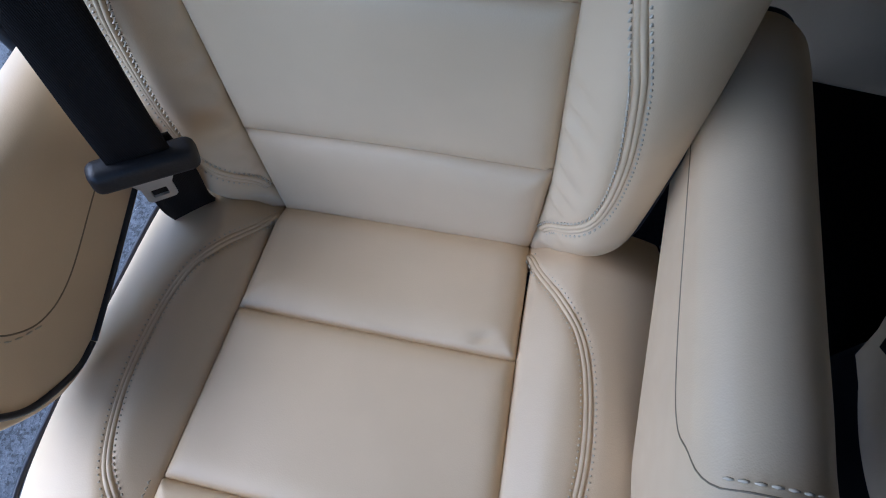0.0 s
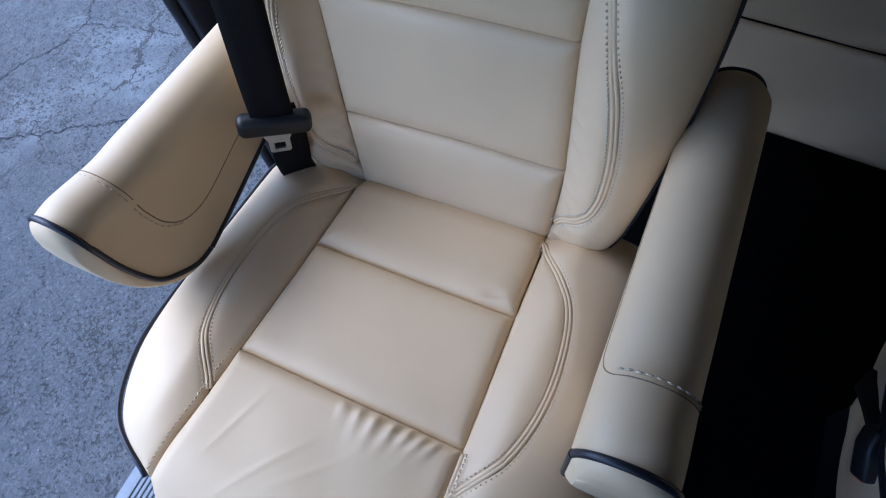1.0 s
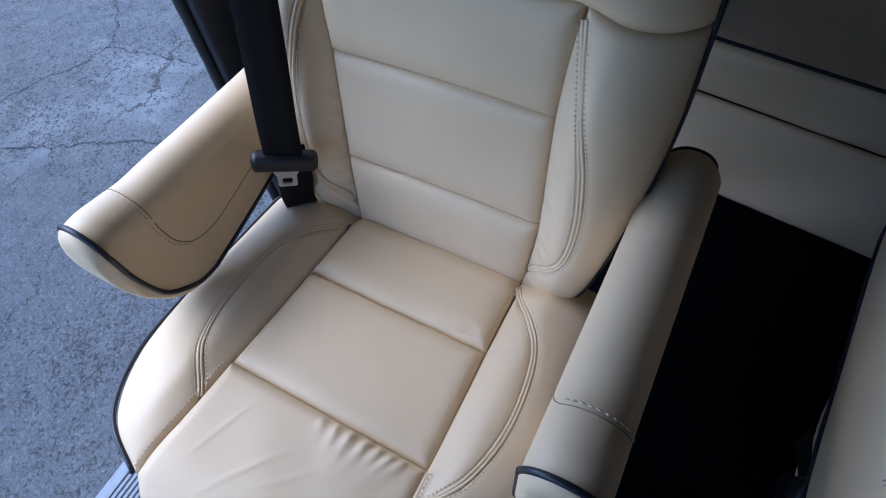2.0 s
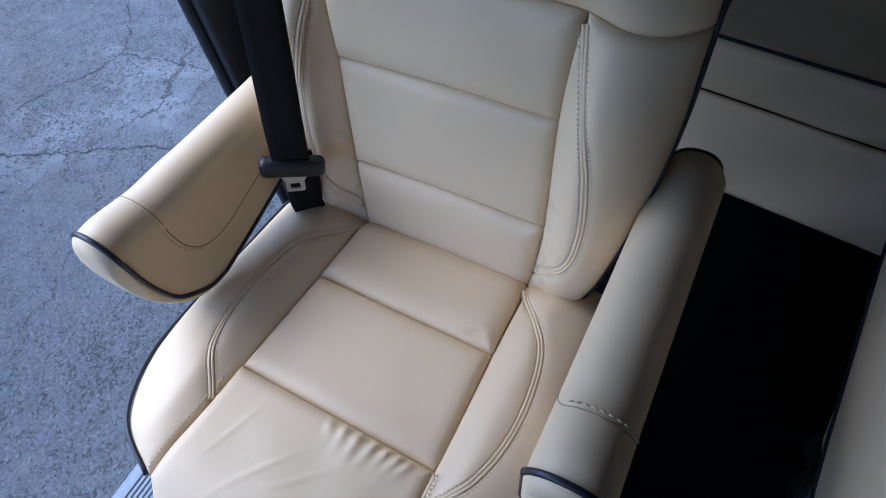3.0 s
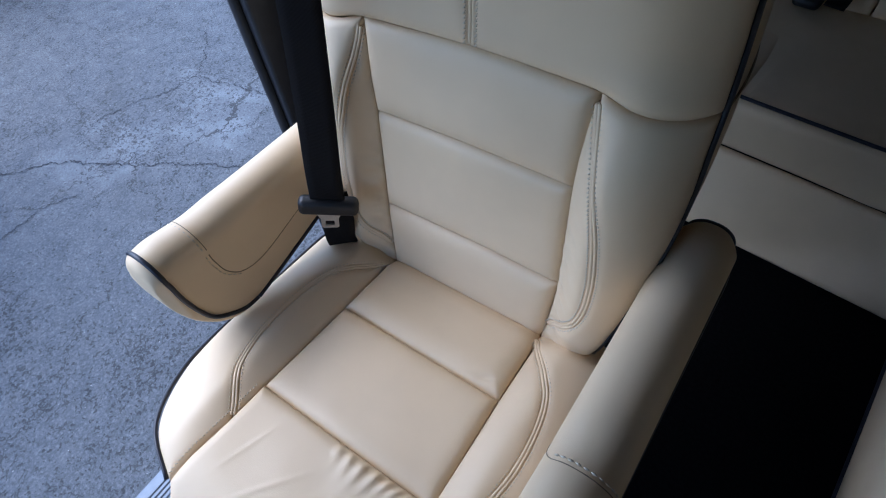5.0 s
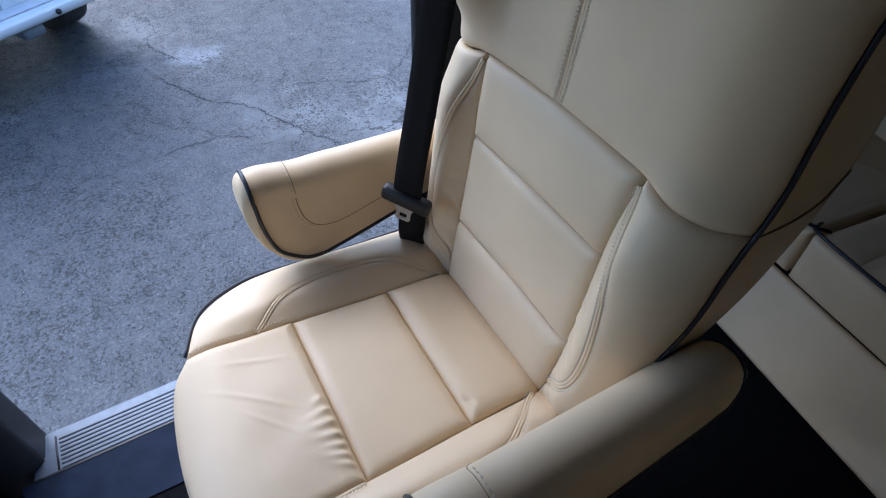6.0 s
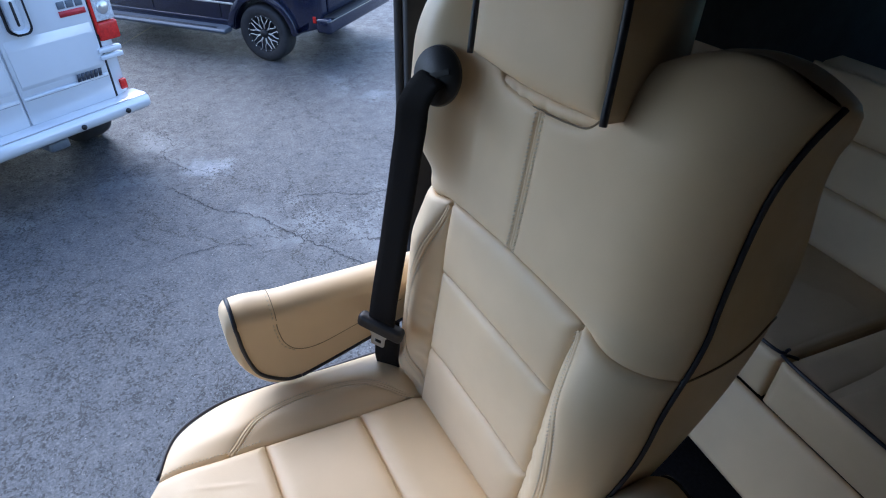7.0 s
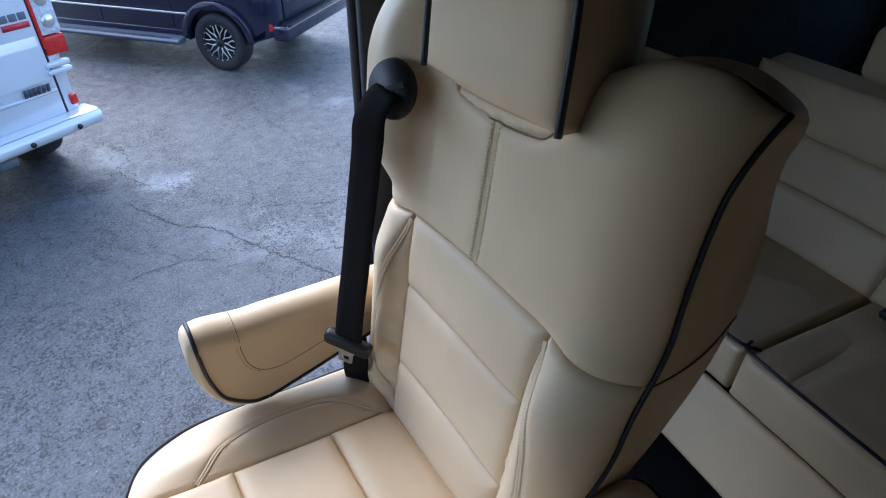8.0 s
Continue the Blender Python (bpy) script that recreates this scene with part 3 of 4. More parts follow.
    edge = resample([(c + hw - 0.026, hz1), (c + hw - 0.008, 1.18), (c + hw, hz0 + 0.006)], 30).tolist() + resample([(c + hw, hz0 + 0.006), (c, hz0), (c - hw, hz0 + 0.006)], 40).tolist()[1:] + resample([(c - hw, hz0 + 0.006), (c - hw, 1.18), (c - hw + 0.01, hz1)], 30).tolist()[1:] + resample([(c - hw + 0.01, hz1), (c + hw - 0.026, hz1)], 30).tolist()[1:-1]
    ring = [front(a, b) for a, b in edge]
    rings = []
    for k in range(6):
        s = k / 5
        sc = 1 + 0.02 * math.sin(math.pi * s) - 0.16 * s ** 3
        rings.append([(c + (p[0] - c) * sc, p[1] + 0.115 * s, 1.18 + (p[2] - 1.18) * sc) for p in ring])
    v, fcs = loft(rings)
    data("gusset", v, fcs[:-2] + [fcs[-1]], LEATHER, head)
    for a in ((c + hw - 0.026, hz1), (c + hw - 0.008, 1.18), (c + hw, hz0 + 0.006)), ((c - hw + 0.01, hz1), (c - hw, 1.18), (c - hw, hz0 + 0.006)):
        tube([front(*q) + np.array((0.002 if q[0] > c else -0.003, -0.006, 0)) for q in a], 0.004, PIPING, "piping", head, "dark piping", n=30)
    # belt guide
    ringc = np.array((-0.145, 0.034, 1.040))
    nrm = Vector((0.35, -0.95, 0.3)).normalized()
    bm = bmesh.new()
    bmesh.ops.create_cone(bm, cap_ends=True, segments=40, radius1=0.039, radius2=0.036, depth=0.010)
    bmesh.ops.bevel(bm, geom=[e for e in bm.edges if e.calc_length() < 0.02], offset=0.002, segments=2, affect="EDGES")
    bmesh.ops.transform(bm, matrix=Matrix.Translation(ringc) @ nrm.to_track_quat("Z", "Y").to_matrix().to_4x4(), verts=bm.verts)
    part("belt_guide", bm, BLACK, chair, "round black plastic belt guide")
    slot = box((-0.026, -0.004, 0.0055), (0.026, 0.004, 0.0075), 0.001)
    bmesh.ops.transform(slot, matrix=Matrix.Translation(ringc) @ nrm.to_track_quat("Z", "Y").to_matrix().to_4x4() @ pose(0, 0, 0, 0, 0, 25), verts=slot.verts)
    part("guide_slot", slot, RUBBER, chair, "dark slot in the belt guide")
    for side in (0, 1):
        armrest(chair, side)
    return chair


def thing_part(name, parent):
    e = new(name)
    e.parent = parent
    return e


def armrest(chair, side):
    arm = thing_part("armrest", chair)
    x0, x1 = (0.248, 0.325) if side else (-0.308, -0.241)
    # rows: y, top, bottom
    prof = [(-0.285, 0.630, 0.59), (-0.282, 0.645, 0.568), (-0.275, 0.656, 0.545), (-0.264, 0.661, 0.523), (-0.247, 0.665, 0.500), (-0.225, 0.666, 0.484), (-0.19, 0.665, 0.477), (-0.15, 0.664, 0.484), (-0.1, 0.661, 0.496),
            (0.0, 0.657, 0.522), (0.07, 0.655, 0.54), (0.115, 0.652, 0.556), (0.14, 0.644, 0.572), (0.155, 0.63, 0.59), (0.16, 0.615, 0.605)]
    prof = [(a, t + 0.006 + 0.2 * max(0.0, -0.2 - a), b + 0.006 + 0.12 * max(0.0, -0.2 - a)) for a, t, b in prof]
    w = (x1 - x0) / 2
    xm = (x0 + x1) / 2
    P = resample([(a, b, c) for a, b, c in prof], 90)
    rings = []
    nseg = 14
    for a, t, b in P:
        inset = 0.012 * (1 - min(1.0, (a + 0.292) / 0.02)) if a < -0.272 else 0.016 * max(0.0, (a - 0.13) / 0.03)
        hw = w - inset
        rt = min(hw * 0.98, 0.042, (t - b) * 0.48)
        rb = min(0.012, (t - b) * 0.3)
        ring = []
        for cx, cz, r, a0 in ((xm + hw - rt, t - rt, rt, 0), (xm - hw + rt, t - rt, rt, 90), (xm - hw + rb, b + rb, rb, 180), (xm + hw - rb, b + rb, rb, 270)):
            for k in range(nseg + 1):
                ang = radians(a0 + 90 * k / nseg)
                ring.append((cx + r * math.cos(ang), a, cz + r * 0.95 * math.sin(ang)))
        rings.append(ring)
    v, f = loft(rings)
    data("pad", v, f, LEATHER, arm)

    n1 = nseg + 1
    # piping round the front end and along the lower inner edge
    inn = 4 * n1 - 1 if side == 0 else 2 * n1 + 2
    outk = 2 * n1 + 2 if side == 0 else 4 * n1 - 1
    ip = int(np.argmin(np.abs(P[:, 0] + 0.268)))
    over = [np.array(rings[ip][k]) for k in (range(3 * n1 + n1 // 2, 4 * n1))] + [np.array(rings[ip][k]) for k in range(0, 2 * n1 + n1 // 2)]
    if side == 0:
        bend = [(x1, -0.18, 0.490), (x1, -0.205, 0.493), (x1 + 0.0005, -0.23, 0.506), (x1 + 0.001, -0.249, 0.524), (x1 + 0.001, -0.259, 0.552), (x1, -0.265, 0.585), (x1, -0.267, 0.618)]
        bend = [(a, b, c + 0.006 + 0.15 * max(0.0, -0.2 - b)) for a, b, c in bend]
        over = [np.array(q) for q in bend] + over[n1 - n1 // 2:]
    tube([p + np.array((0, -0.001, 0)) for p in over], 0.0034, PIPING, "piping", arm, "dark piping round the armrest's end", n=90)
    for kk in ((inn, outk) if side == 0 else (outk,)):
        i1 = int(np.argmin(np.abs(P[:, 0] + 0.18))) if (side == 0 and kk == inn) else ip
        tube([np.array(rings[i][kk]) for i in range(i1, 88, 3)], 0.0034, PIPING, "piping", arm, "dark piping along the lower edge", n=80)
    back_over = [np.array(rings[84][k]) for k in range(0, 2 * n1)]
    tube(back_over, 0.0034, PIPING, "piping", arm, n=50)
    # seam over the top and along the inner face
    i0 = int(np.argmin(np.abs(P[:, 0] + 0.205)))
    ks = list(range(0, 2 * n1)) if side == 0 else list(range(2 * n1 - 1, -1, -1))
    top = [np.array(rings[i0][k]) for k in ks[::-1]]
    face_x = (x1 if side == 0 else x0)
    if side == 1:
        top = [np.array(rings[i0][k]) for k in range(0, 2 * n1 - 9)]
        for dy, k in ((0.003, -6), (0.009, -3), (0.02, 0.0), (0.034, 0.14), (0.055, 0.22), (0.11, 0.25), (0.18, 0.25), (0.26, 0.25)):
            i = int(np.argmin(np.abs(P[:, 0] + 0.205 - dy)))
            hi, lo = np.array(rings[i][2 * n1 - 1 + min(0, int(k))]), np.array(rings[i][2 * n1])
            top.append(hi + (lo - hi) * max(0.0, k))
    curve = [(face_x, -0.206, 0.632), (face_x, -0.205, 0.615), (face_x, -0.198, 0.585), (face_x, -0.178, 0.562), (face_x, -0.14, 0.556), (face_x, -0.07, 0.572), (face_x, 0.02, 0.595)]
    sgn = 1 if side == 0 else -1

    def arm_normal(x, y, z):
        n = np.array((x - xm, 0.0, (z - 0.615)))
        if z < 0.615:
            n = np.array((x - xm, 0.0, 0.0))
        return n / (np.linalg.norm(n) + 1e-9)
    tube(top, 0.0006, SEAM_SHADE, "seam", arm, "fine seam, the shade of its fold coloured brown", n=60)
    tl = top if side == 0 else top[:2 * n1 - 8]
    stitches("stitching", tl, arm_normal, 0.005, arm, step=0.0075, size=0.0010, lift=0.0003)
    if side == 0:
        tube([np.array(c) + np.array((sgn * -0.0003, 0, 0)) for c in curve], 0.0009, SEAM_SHADE, "seam", arm, "fine seam, the shade of its fold coloured brown", n=60)
        stitches("stitching", [np.array(c) for c in curve[:4]], arm_normal, 0.005, arm, step=0.008, size=0.0008, lift=0.0004)
    part("hinge", box((x0 + 0.03, 0.06, 0.5), (x1 - 0.03, 0.13, 0.56), 0.008), BLACK, arm, "black metal armrest bracket")


chair = build_chair()

# ---- the seat belt on the chair ----
belt = thing("seat_belt", "black seat belt with a steel tongue hanging down the chair's side", "seat belt")


def strap(name, pts, normals, width, thick, mat, parent, label="", n=60):
    p = resample(pts, n)
    nn = resample(normals, n)
    rings = []
    for i in range(n):
        t = p[min(i + 1, n - 1)] - p[max(i - 1, 0)]
        t = t / np.linalg.norm(t)
        u = nn[i] - t * (nn[i] @ t)
        u = u / np.linalg.norm(u)
        w = np.cross(t, u)
        h, e = width / 2, thick / 2
        rings.append([p[i] + a * w + b * u for a, b in ((-h, -e), (-h * 0.97, e), (-h * 0.5, e * 1.2), (h * 0.5, e * 1.2), (h * 0.97, e), (h, -e))])
    v, f = loft(rings)
    return data(name, v, f, mat, parent, label)


B0 = [(-0.141, 0.028, 1.040), (-0.140, 0.016, 1.036), (-0.139, -0.002, 1.012), (-0.138, -0.010, 0.968), (-0.145, -0.022, 0.875), (-0.156, -0.034, 0.77), (-0.166, -0.045, 0.68), (-0.172, -0.05, 0.625)]
N0 = [(0.2, -0.3, 1.0), (0.4, -0.6, 0.8), (0.5, -0.8, 0.4), (0.55, -0.8, 0.1), (0.6, -0.78, 0), (0.62, -0.76, 0), (0.62, -0.76, 0), (0.62, -0.76, 0)]
strap("webbing", B0, N0, 0.048, 0.0022, WEB, belt, "black woven webbing")
strap("lower_webbing", [(-0.178, -0.038, 0.625), (-0.188, -0.034, 0.56), (-0.205, -0.03, 0.50), (-0.214, -0.02, 0.45)], [(0.6, -0.78, 0.1)] * 4, 0.048, 0.004, WEB, belt, "black woven webbing doubled back")
d = Vector((-0.17, -0.07, -1)).normalized()
u = Vector((0.62, -0.76, 0))
u = (u - d * u.dot(d)).normalized()
wv = d.cross(u)
frame_m = Matrix((wv, u, -d)).transposed().to_4x4()
frame_m.translation = Vector((-0.174, -0.05, 0.613))
bm = box((-0.042, -0.011, -0.014), (0.042, 0.011, 0.014), 0.0085, 4)
bmesh.ops.transform(bm, matrix=frame_m @ pose(0, 0, 0, 0, -4, 0), verts=bm.verts)
part("tongue_cover", bm, BLACK, belt, "black plastic tongue cover")
# steel tongue with its slot
tv, tf = [], []
outer_r = [(-0.017, -0.012), (-0.0125, -0.022), (-0.0125, -0.040), (-0.010, -0.043), (0.010, -0.043), (0.0125, -0.040), (0.0125, -0.022), (0.017, -0.012)]
inner_r = [(-0.006, -0.026), (-0.0065, -0.0275), (-0.0065, -0.0355), (-0.006, -0.037), (0.006, -0.037), (0.0065, -0.0355), (0.0065, -0.0275), (0.006, -0.026)]
for yy in (-0.0012, 0.0012):
    for ringp in (outer_r, inner_r):
        tv += [frame_m @ Vector((a, yy + 0.006, b)) for a, b in ringp]
for base, fl in ((0, 1), (16, 0)):
    for k in range(8):
        q = (base + k, base + (k + 1) % 8, base + 8 + (k + 1) % 8, base + 8 + k)
        tf.append(q if fl else q[::-1])
for o in (0, 8):
    for k in range(8):
        q = (o + k, o + (k + 1) % 8, 16 + o + (k + 1) % 8, 16 + o + k)
        tf.append(q[::-1] if o == 0 else q)
data("tongue", tv, tf, STEEL, belt, "bright steel tongue", smooth=False)
# ---- the van's inside ----
FX0, FX1, FY0, FY1, ROOF = -0.50, 1.35, -1.15, 2.35, 1.42
floor = tagged(finish("floor", box((FX0 + 0.13, FY0, -0.06), (FX1, FY1, 0.0)), CARPET), "black carpeted van floor", "floor", kind="structure")
lining = tagged(data("floor_lining", [(-0.383, -0.86, 0.003), (-0.205, -0.85, 0.003), (-0.24, -0.735, 0.003), (-0.235, -0.58, 0.003), (-0.25, -0.3, 0.003), (-0.25, 0.2, 0.003), (-0.383, 0.2, 0.003)], [tuple(range(7))], MATBLUE, None, "", False), "dark blue-grey rubber lining of the door entry", "floor", kind="structure")
sill = thing("door_sill", "ribbed aluminium door sill plate", "door sill", kind="structure")
part("plate", box((-0.494, -0.84, -0.03), (-0.383, 0.21, -0.001), 0.003), ALU, sill)
for k in range(8):
    x = -0.472 + k * 0.0105
    part("rib", box((x, -0.785, -0.002), (x + 0.0065, 0.2, 0.0012), 0.001, 1), ALU, sill)
part("end_groove", box((-0.478, -0.793, -0.002), (-0.392, -0.789, 0.001)), BLACK, sill)
part("inner_lip", box((-0.389, -0.84, -0.004), (-0.381, 0.2, 0.004), 0.002), BLACK, sill)
bm = bmesh.new()
bmesh.ops.create_cone(bm, cap_ends=True, segments=16, radius1=0.005, radius2=0.004, depth=0.004)
bmesh.ops.translate(bm, vec=(-0.435, -0.82, 0.001), verts=bm.verts)
part("screw", bm, STEEL, sill)
for nm, pts, mat, lab in (
    ("front_pillar", [(-0.66, -1.25), (-0.38, -1.25), (-0.37, -0.88), (-0.43, -0.815), (-0.50, -0.81), (-0.62, -0.87), (-0.66, -1.0)], BLACK, "dark trim at the front of the door opening"),
    ("rear_pillar", [(-0.60, 0.205), (-0.56, 0.19), (-0.545, 0.235), (-0.53, 0.30), (-0.53, 0.36), (-0.64, 0.36), (-0.64, 0.24)], BLACK, "black door pillar with rubber seal"),
):
    top = 0.62 if nm == "front_pillar" else ROOF
    tagged(finish(nm, prism(pts, 2, -0.25, top, 0.008), mat), lab, "pillar", kind="structure")
tagged(finish("pillar_trim", prism([(-0.528, 0.262), (-0.50, 0.27), (-0.49, 0.36), (-0.528, 0.36)], 2, 0.2, ROOF, 0.006), TRIM), "cream plastic pillar trim", "trim", kind="structure")
seal = tube([(-0.604, 0.20, -0.2), (-0.606, 0.2, 0.5), (-0.604, 0.202, 1.4)], 0.012, RUBBER, "door_seal", None)
tagged(seal, "black rubber seal of the door opening", "seal", kind="structure")


# walls: lower sides with window openings above
def wall(name, lo, hi, mat=LINER, lab="dark van side wall"):
    return tagged(finish(name, box(lo, hi, 0.004), mat), lab, "wall", kind="structure")


wall("wall_left_lower", (-0.62, 0.362, -0.3), (-0.52, FY1, 0.96))
wall("wall_left_upper", (-0.62, 0.362, 1.18), (-0.52, FY1, ROOF))
wall("wall_left_post", (-0.62, 1.3, 0.961), (-0.52, 1.45, 1.179))
wall("wall_left_end", (-0.62, 2.2, 0.961), (-0.52, FY1, 1.179))
# Unseen right side, left windowless to keep light off the bench and chair back
wall("wall_right_unseen", (FX1, FY0, -0.3), (FX1 + 0.1, FY1, ROOF))
wall("wall_rear", (-0.62, FY1, -0.3), (FX1 + 0.1, FY1 + 0.08, 0.70))
wall("wall_rear_upper", (-0.62, FY1, 1.2), (FX1 + 0.1, FY1 + 0.08, ROOF))
for a, b in ((-0.62, -0.42), (0.32, FX1 + 0.1)):
    wall("wall_rear_post", (a, FY1, 0.701), (b, FY1 + 0.08, 1.199))
for nm, lo, hi in (("window_left", (-0.575, 0.362, 0.955), (-0.57, 2.2, 1.185)), ("window_rear", (-0.45, FY1 + 0.04, 0.695), (0.35, FY1 + 0.045, 1.205))):
    tagged(finish(nm, box(lo, hi), TINT if "left" in nm else TEAL), "dark tinted van window glass", "window", kind="structure")
tagged(finish("ceiling", box((-0.66, FY0, ROOF), (FX1 + 0.1, FY1 + 0.08, ROOF + 0.06)), LINER), "dark van ceiling lining", "ceiling", kind="structure")
# Unseen walls behind the camera, added to block light; the gap admits sky light
wall("wall_front_blocker", (0.28, FY0 - 0.1, -0.3), (FX1 + 0.1, FY0 - 0.001, ROOF), BLACK, "unseen dark wall towards the cab, added to block light")
wall("wall_front_blocker_low", (-0.37, FY0 - 0.1, -0.3), (0.279, FY0 - 0.001, 0.6), BLACK, "unseen dark wall below the front gap, added to shape light")
wall("wall_front_blocker_high", (-0.37, FY0 - 0.1, 1.28), (0.279, FY0 - 0.001, ROOF), BLACK, "unseen dark strip above the front gap, added to shape light")
# Unseen header; its height is set by how much sky light enters
wall("wall_door_header", (-0.66, FY0, 1.34), (-0.56, 0.36, ROOF), BLACK, "unseen dark header above the door opening, its height set for the light")

# ---- rear bench ----


def plane_shape(o, du, dv):
    o, du, dv = np.array(o, float), np.array(du, float), np.array(dv, float)
    return lambda a, b: o + du * a + dv * b


def rect(a0, a1, b0, b1):
    return [(a0, b0), (a1, b0)], [(a0, b1), (a1, b1)], [(a0, b0), (a0, b1)], [(a1, b0), (a1, b1)]


def bench_folds(u, v):
    """Slanting creases of a loose cover, stronger away from the side wall."""
    wave = np.sin(u * 21 - v * 38 + 1.4 * np.sin(u * 7.3))
    return 0.0055 * np.clip(wave, 0, 1) ** 3 * np.clip((u - 0.25) / 0.2, 0, 1) + soft(u, v)


bench = thing("rear_bench", "cream leather rear bench with dark piping and a tall skirt", "bench seat")


def bench_seat(x0, x1, y0, parts):
    unit = thing_part("seat_unit", bench)
    top = plane_shape((0, 0, 0.352), (1, 0, 0), (0, 1, -0.02))
    for a, b in parts:
        panel("top_panel", *rect(a, b, y0 + 0.005, 1.26), top, unit, 0.012, 0.03, (24, 36), soft)
    facep = plane_shape((0, y0, 0), (1, 0, 0), (0, -0.02, 1))
    panel("front_panel", *rect(x0, x1, 0.215, 0.345), facep, unit, 0.012, 0.03, (90, 30), bench_folds)
    tube([(x0 + 0.01, y0 + 0.03, 0.351), (x0 + 0.03, y0 - 0.002, 0.352), ((x0 + x1) / 2, y0 - 0.004, 0.352), (x1 - 0.03, y0 - 0.002, 0.352), (x1 - 0.01, y0 + 0.03, 0.351)], 0.004, PIPING, "piping", unit, "dark piping along the front edge", n=60)
    part("core", box((x0 + 0.004, y0 + 0.008, 0.2), (x1 - 0.004, 1.27, 0.342), 0.012), LEATHER, unit)


bench_seat(0.085, 1.25, 0.79, [(0.088, 0.19), (0.19, 0.75), (0.75, 1.247)])
bench_seat(-0.5, 0.075, 0.795, [(-0.497, 0.072)])


def skirt_folds(u, v):
    return 0.012 * np.sin(u * 13 - 22 * v + 1.0) * np.clip((0.2 - v) / 0.14, 0, 1) * np.clip((u - 0.2) / 0.25, 0, 1) + 0.0015 * np.sin(u * 17 + v * 20)


panel("skirt", *rect(-0.5, 1.25, 0.012, 0.212), plane_shape((0, 0.70, 0), (1, 0, 0), (0, 0.36, 1)), bench, 0.006, 0.02, (140, 30), skirt_folds)
part("plinth", box((-0.48, 0.86, 0.0), (1.23, 1.27, 0.2)), BLACK, bench)
backb = plane_shape((0, 1.24, 0.34), (1, 0, 0), (0, 0.2, 0.98))
for x0, x1 in ((-0.5, 0.30), (0.304, 1.25)):
    cush = thing_part("back_cushion", bench)
    w = x1 - x0
    inner = (x0 + 0.2, x1 - 0.22)
    panel("side_panel", *rect(x0, inner[0], 0.0, 0.30), backb, cush, 0.012, 0.025, (20, 24), soft)
    panel("side_panel", *rect(inner[1], x1, 0.0, 0.30), backb, cush, 0.012, 0.025, (20, 24), soft)
    for b0, b1 in ((0.0, 0.16), (0.16, 0.30)):
        panel("back_panel", *rect(inner[0], inner[1], b0, b1), backb, cush, 0.012, 0.022, (30, 20), soft)
    panel("top_panel", *rect(x0, x1, 0.30, 0.45), backb, cush, 0.016, 0.05, (40, 30), soft)
    part("core", prism([(1.255, 0.30), (1.355, 0.78), (1.43, 0.79), (1.47, 0.3)], 0, x0 + 0.005, x1 - 0.005, 0.01), LEATHER, cush)
    hx = (x0 + x1) / 2
    hd = box((hx - 0.14, 1.335, 0.80), (hx + 0.14, 1.42, 0.94), 0.032, 4)
    part("headrest", hd, LEATHER, cush)
part("pull_strap", box((0.135, 1.17, 0.352), (0.2, 1.235, 0.378), 0.012, 3), BLACK, bench, "black fabric pull loop")
rb = thing("rear_belt", "black seat belt lying down the rear bench back", "seat belt")
strap("webbing", [(0.32, 1.31, 0.80), (0.27, 1.265, 0.6), (0.235, 1.215, 0.40), (0.23, 1.17, 0.376)], [(0, -1, 0.2)] * 3 + [(0, -0.3, 1)], 0.048, 0.003, WEB, rb)

# the bench stands slightly askew to the chairs
turned = pose(0.2, 0.75, 0, 0, 0, -7) @ pose(-0.2, -0.75, 0)
for ob in (bench, rb):
    ob.matrix_world = turned

# ---- the second chair across the aisle, and its buckle ----
chair2 = copy_thing(chair, pose(0.826, 0.07, -0.015))
chair2["label"] = "cream leather captain's chair across the aisle, partly in shade"
buckle = thing("belt_buckle", "black seat belt buckle with an orange-red button beside the chair", "buckle")
bm = prism([(-0.016, -0.03), (0.016, -0.03), (0.019, 0.01), (0.013, 0.03), (-0.013, 0.03), (-0.019, 0.01)], 1, -0.012, 0.012, 0.004)
bmesh.ops.transform(bm, matrix=pose(0.545, -0.10, 0.405, -50, 10, 20), verts=bm.verts)
part("housing", bm, BLACK, buckle)
bm = box((-0.012, -0.013, 0.026), (0.012, 0.005, 0.0325), 0.002)
bmesh.ops.transform(bm, matrix=pose(0.545, -0.10, 0.405, -50, 10, 20) @ pose(0, 0, 0, 180, 0, 0), verts=bm.verts)
part("button", bm, ORANGE, buckle, "orange-red release button")
strap("stalk", [(0.55, -0.08, 0.41), (0.555, -0.03, 0.37), (0.57, 0.03, 0.30)], [(-1, 0, 0.4)] * 3, 0.035, 0.008, WEB, buckle)

# ---- outside ----
ground = bpy.data.meshes.new("ground")
S = 400.0
ground.from_pydata([(-S, -S, GROUND), (S, -S, GROUND), (S, S, GROUND), (-S, S, GROUND)], [], [(0, 1, 2, 3)])
tagged(from_mesh("ground", ground, ASPHALT, None, "", False), "weathered cracked grey asphalt of the parking lot", "ground", kind="structure")


def lathe(profile, n=40):
    """Rings of a profile of (radius, depth) round the y axis."""
    return [[(r * math.cos(2 * math.pi * k / n), y, r * math.sin(2 * math.pi * k / n)) for k in range(n)] for r, y in profile]


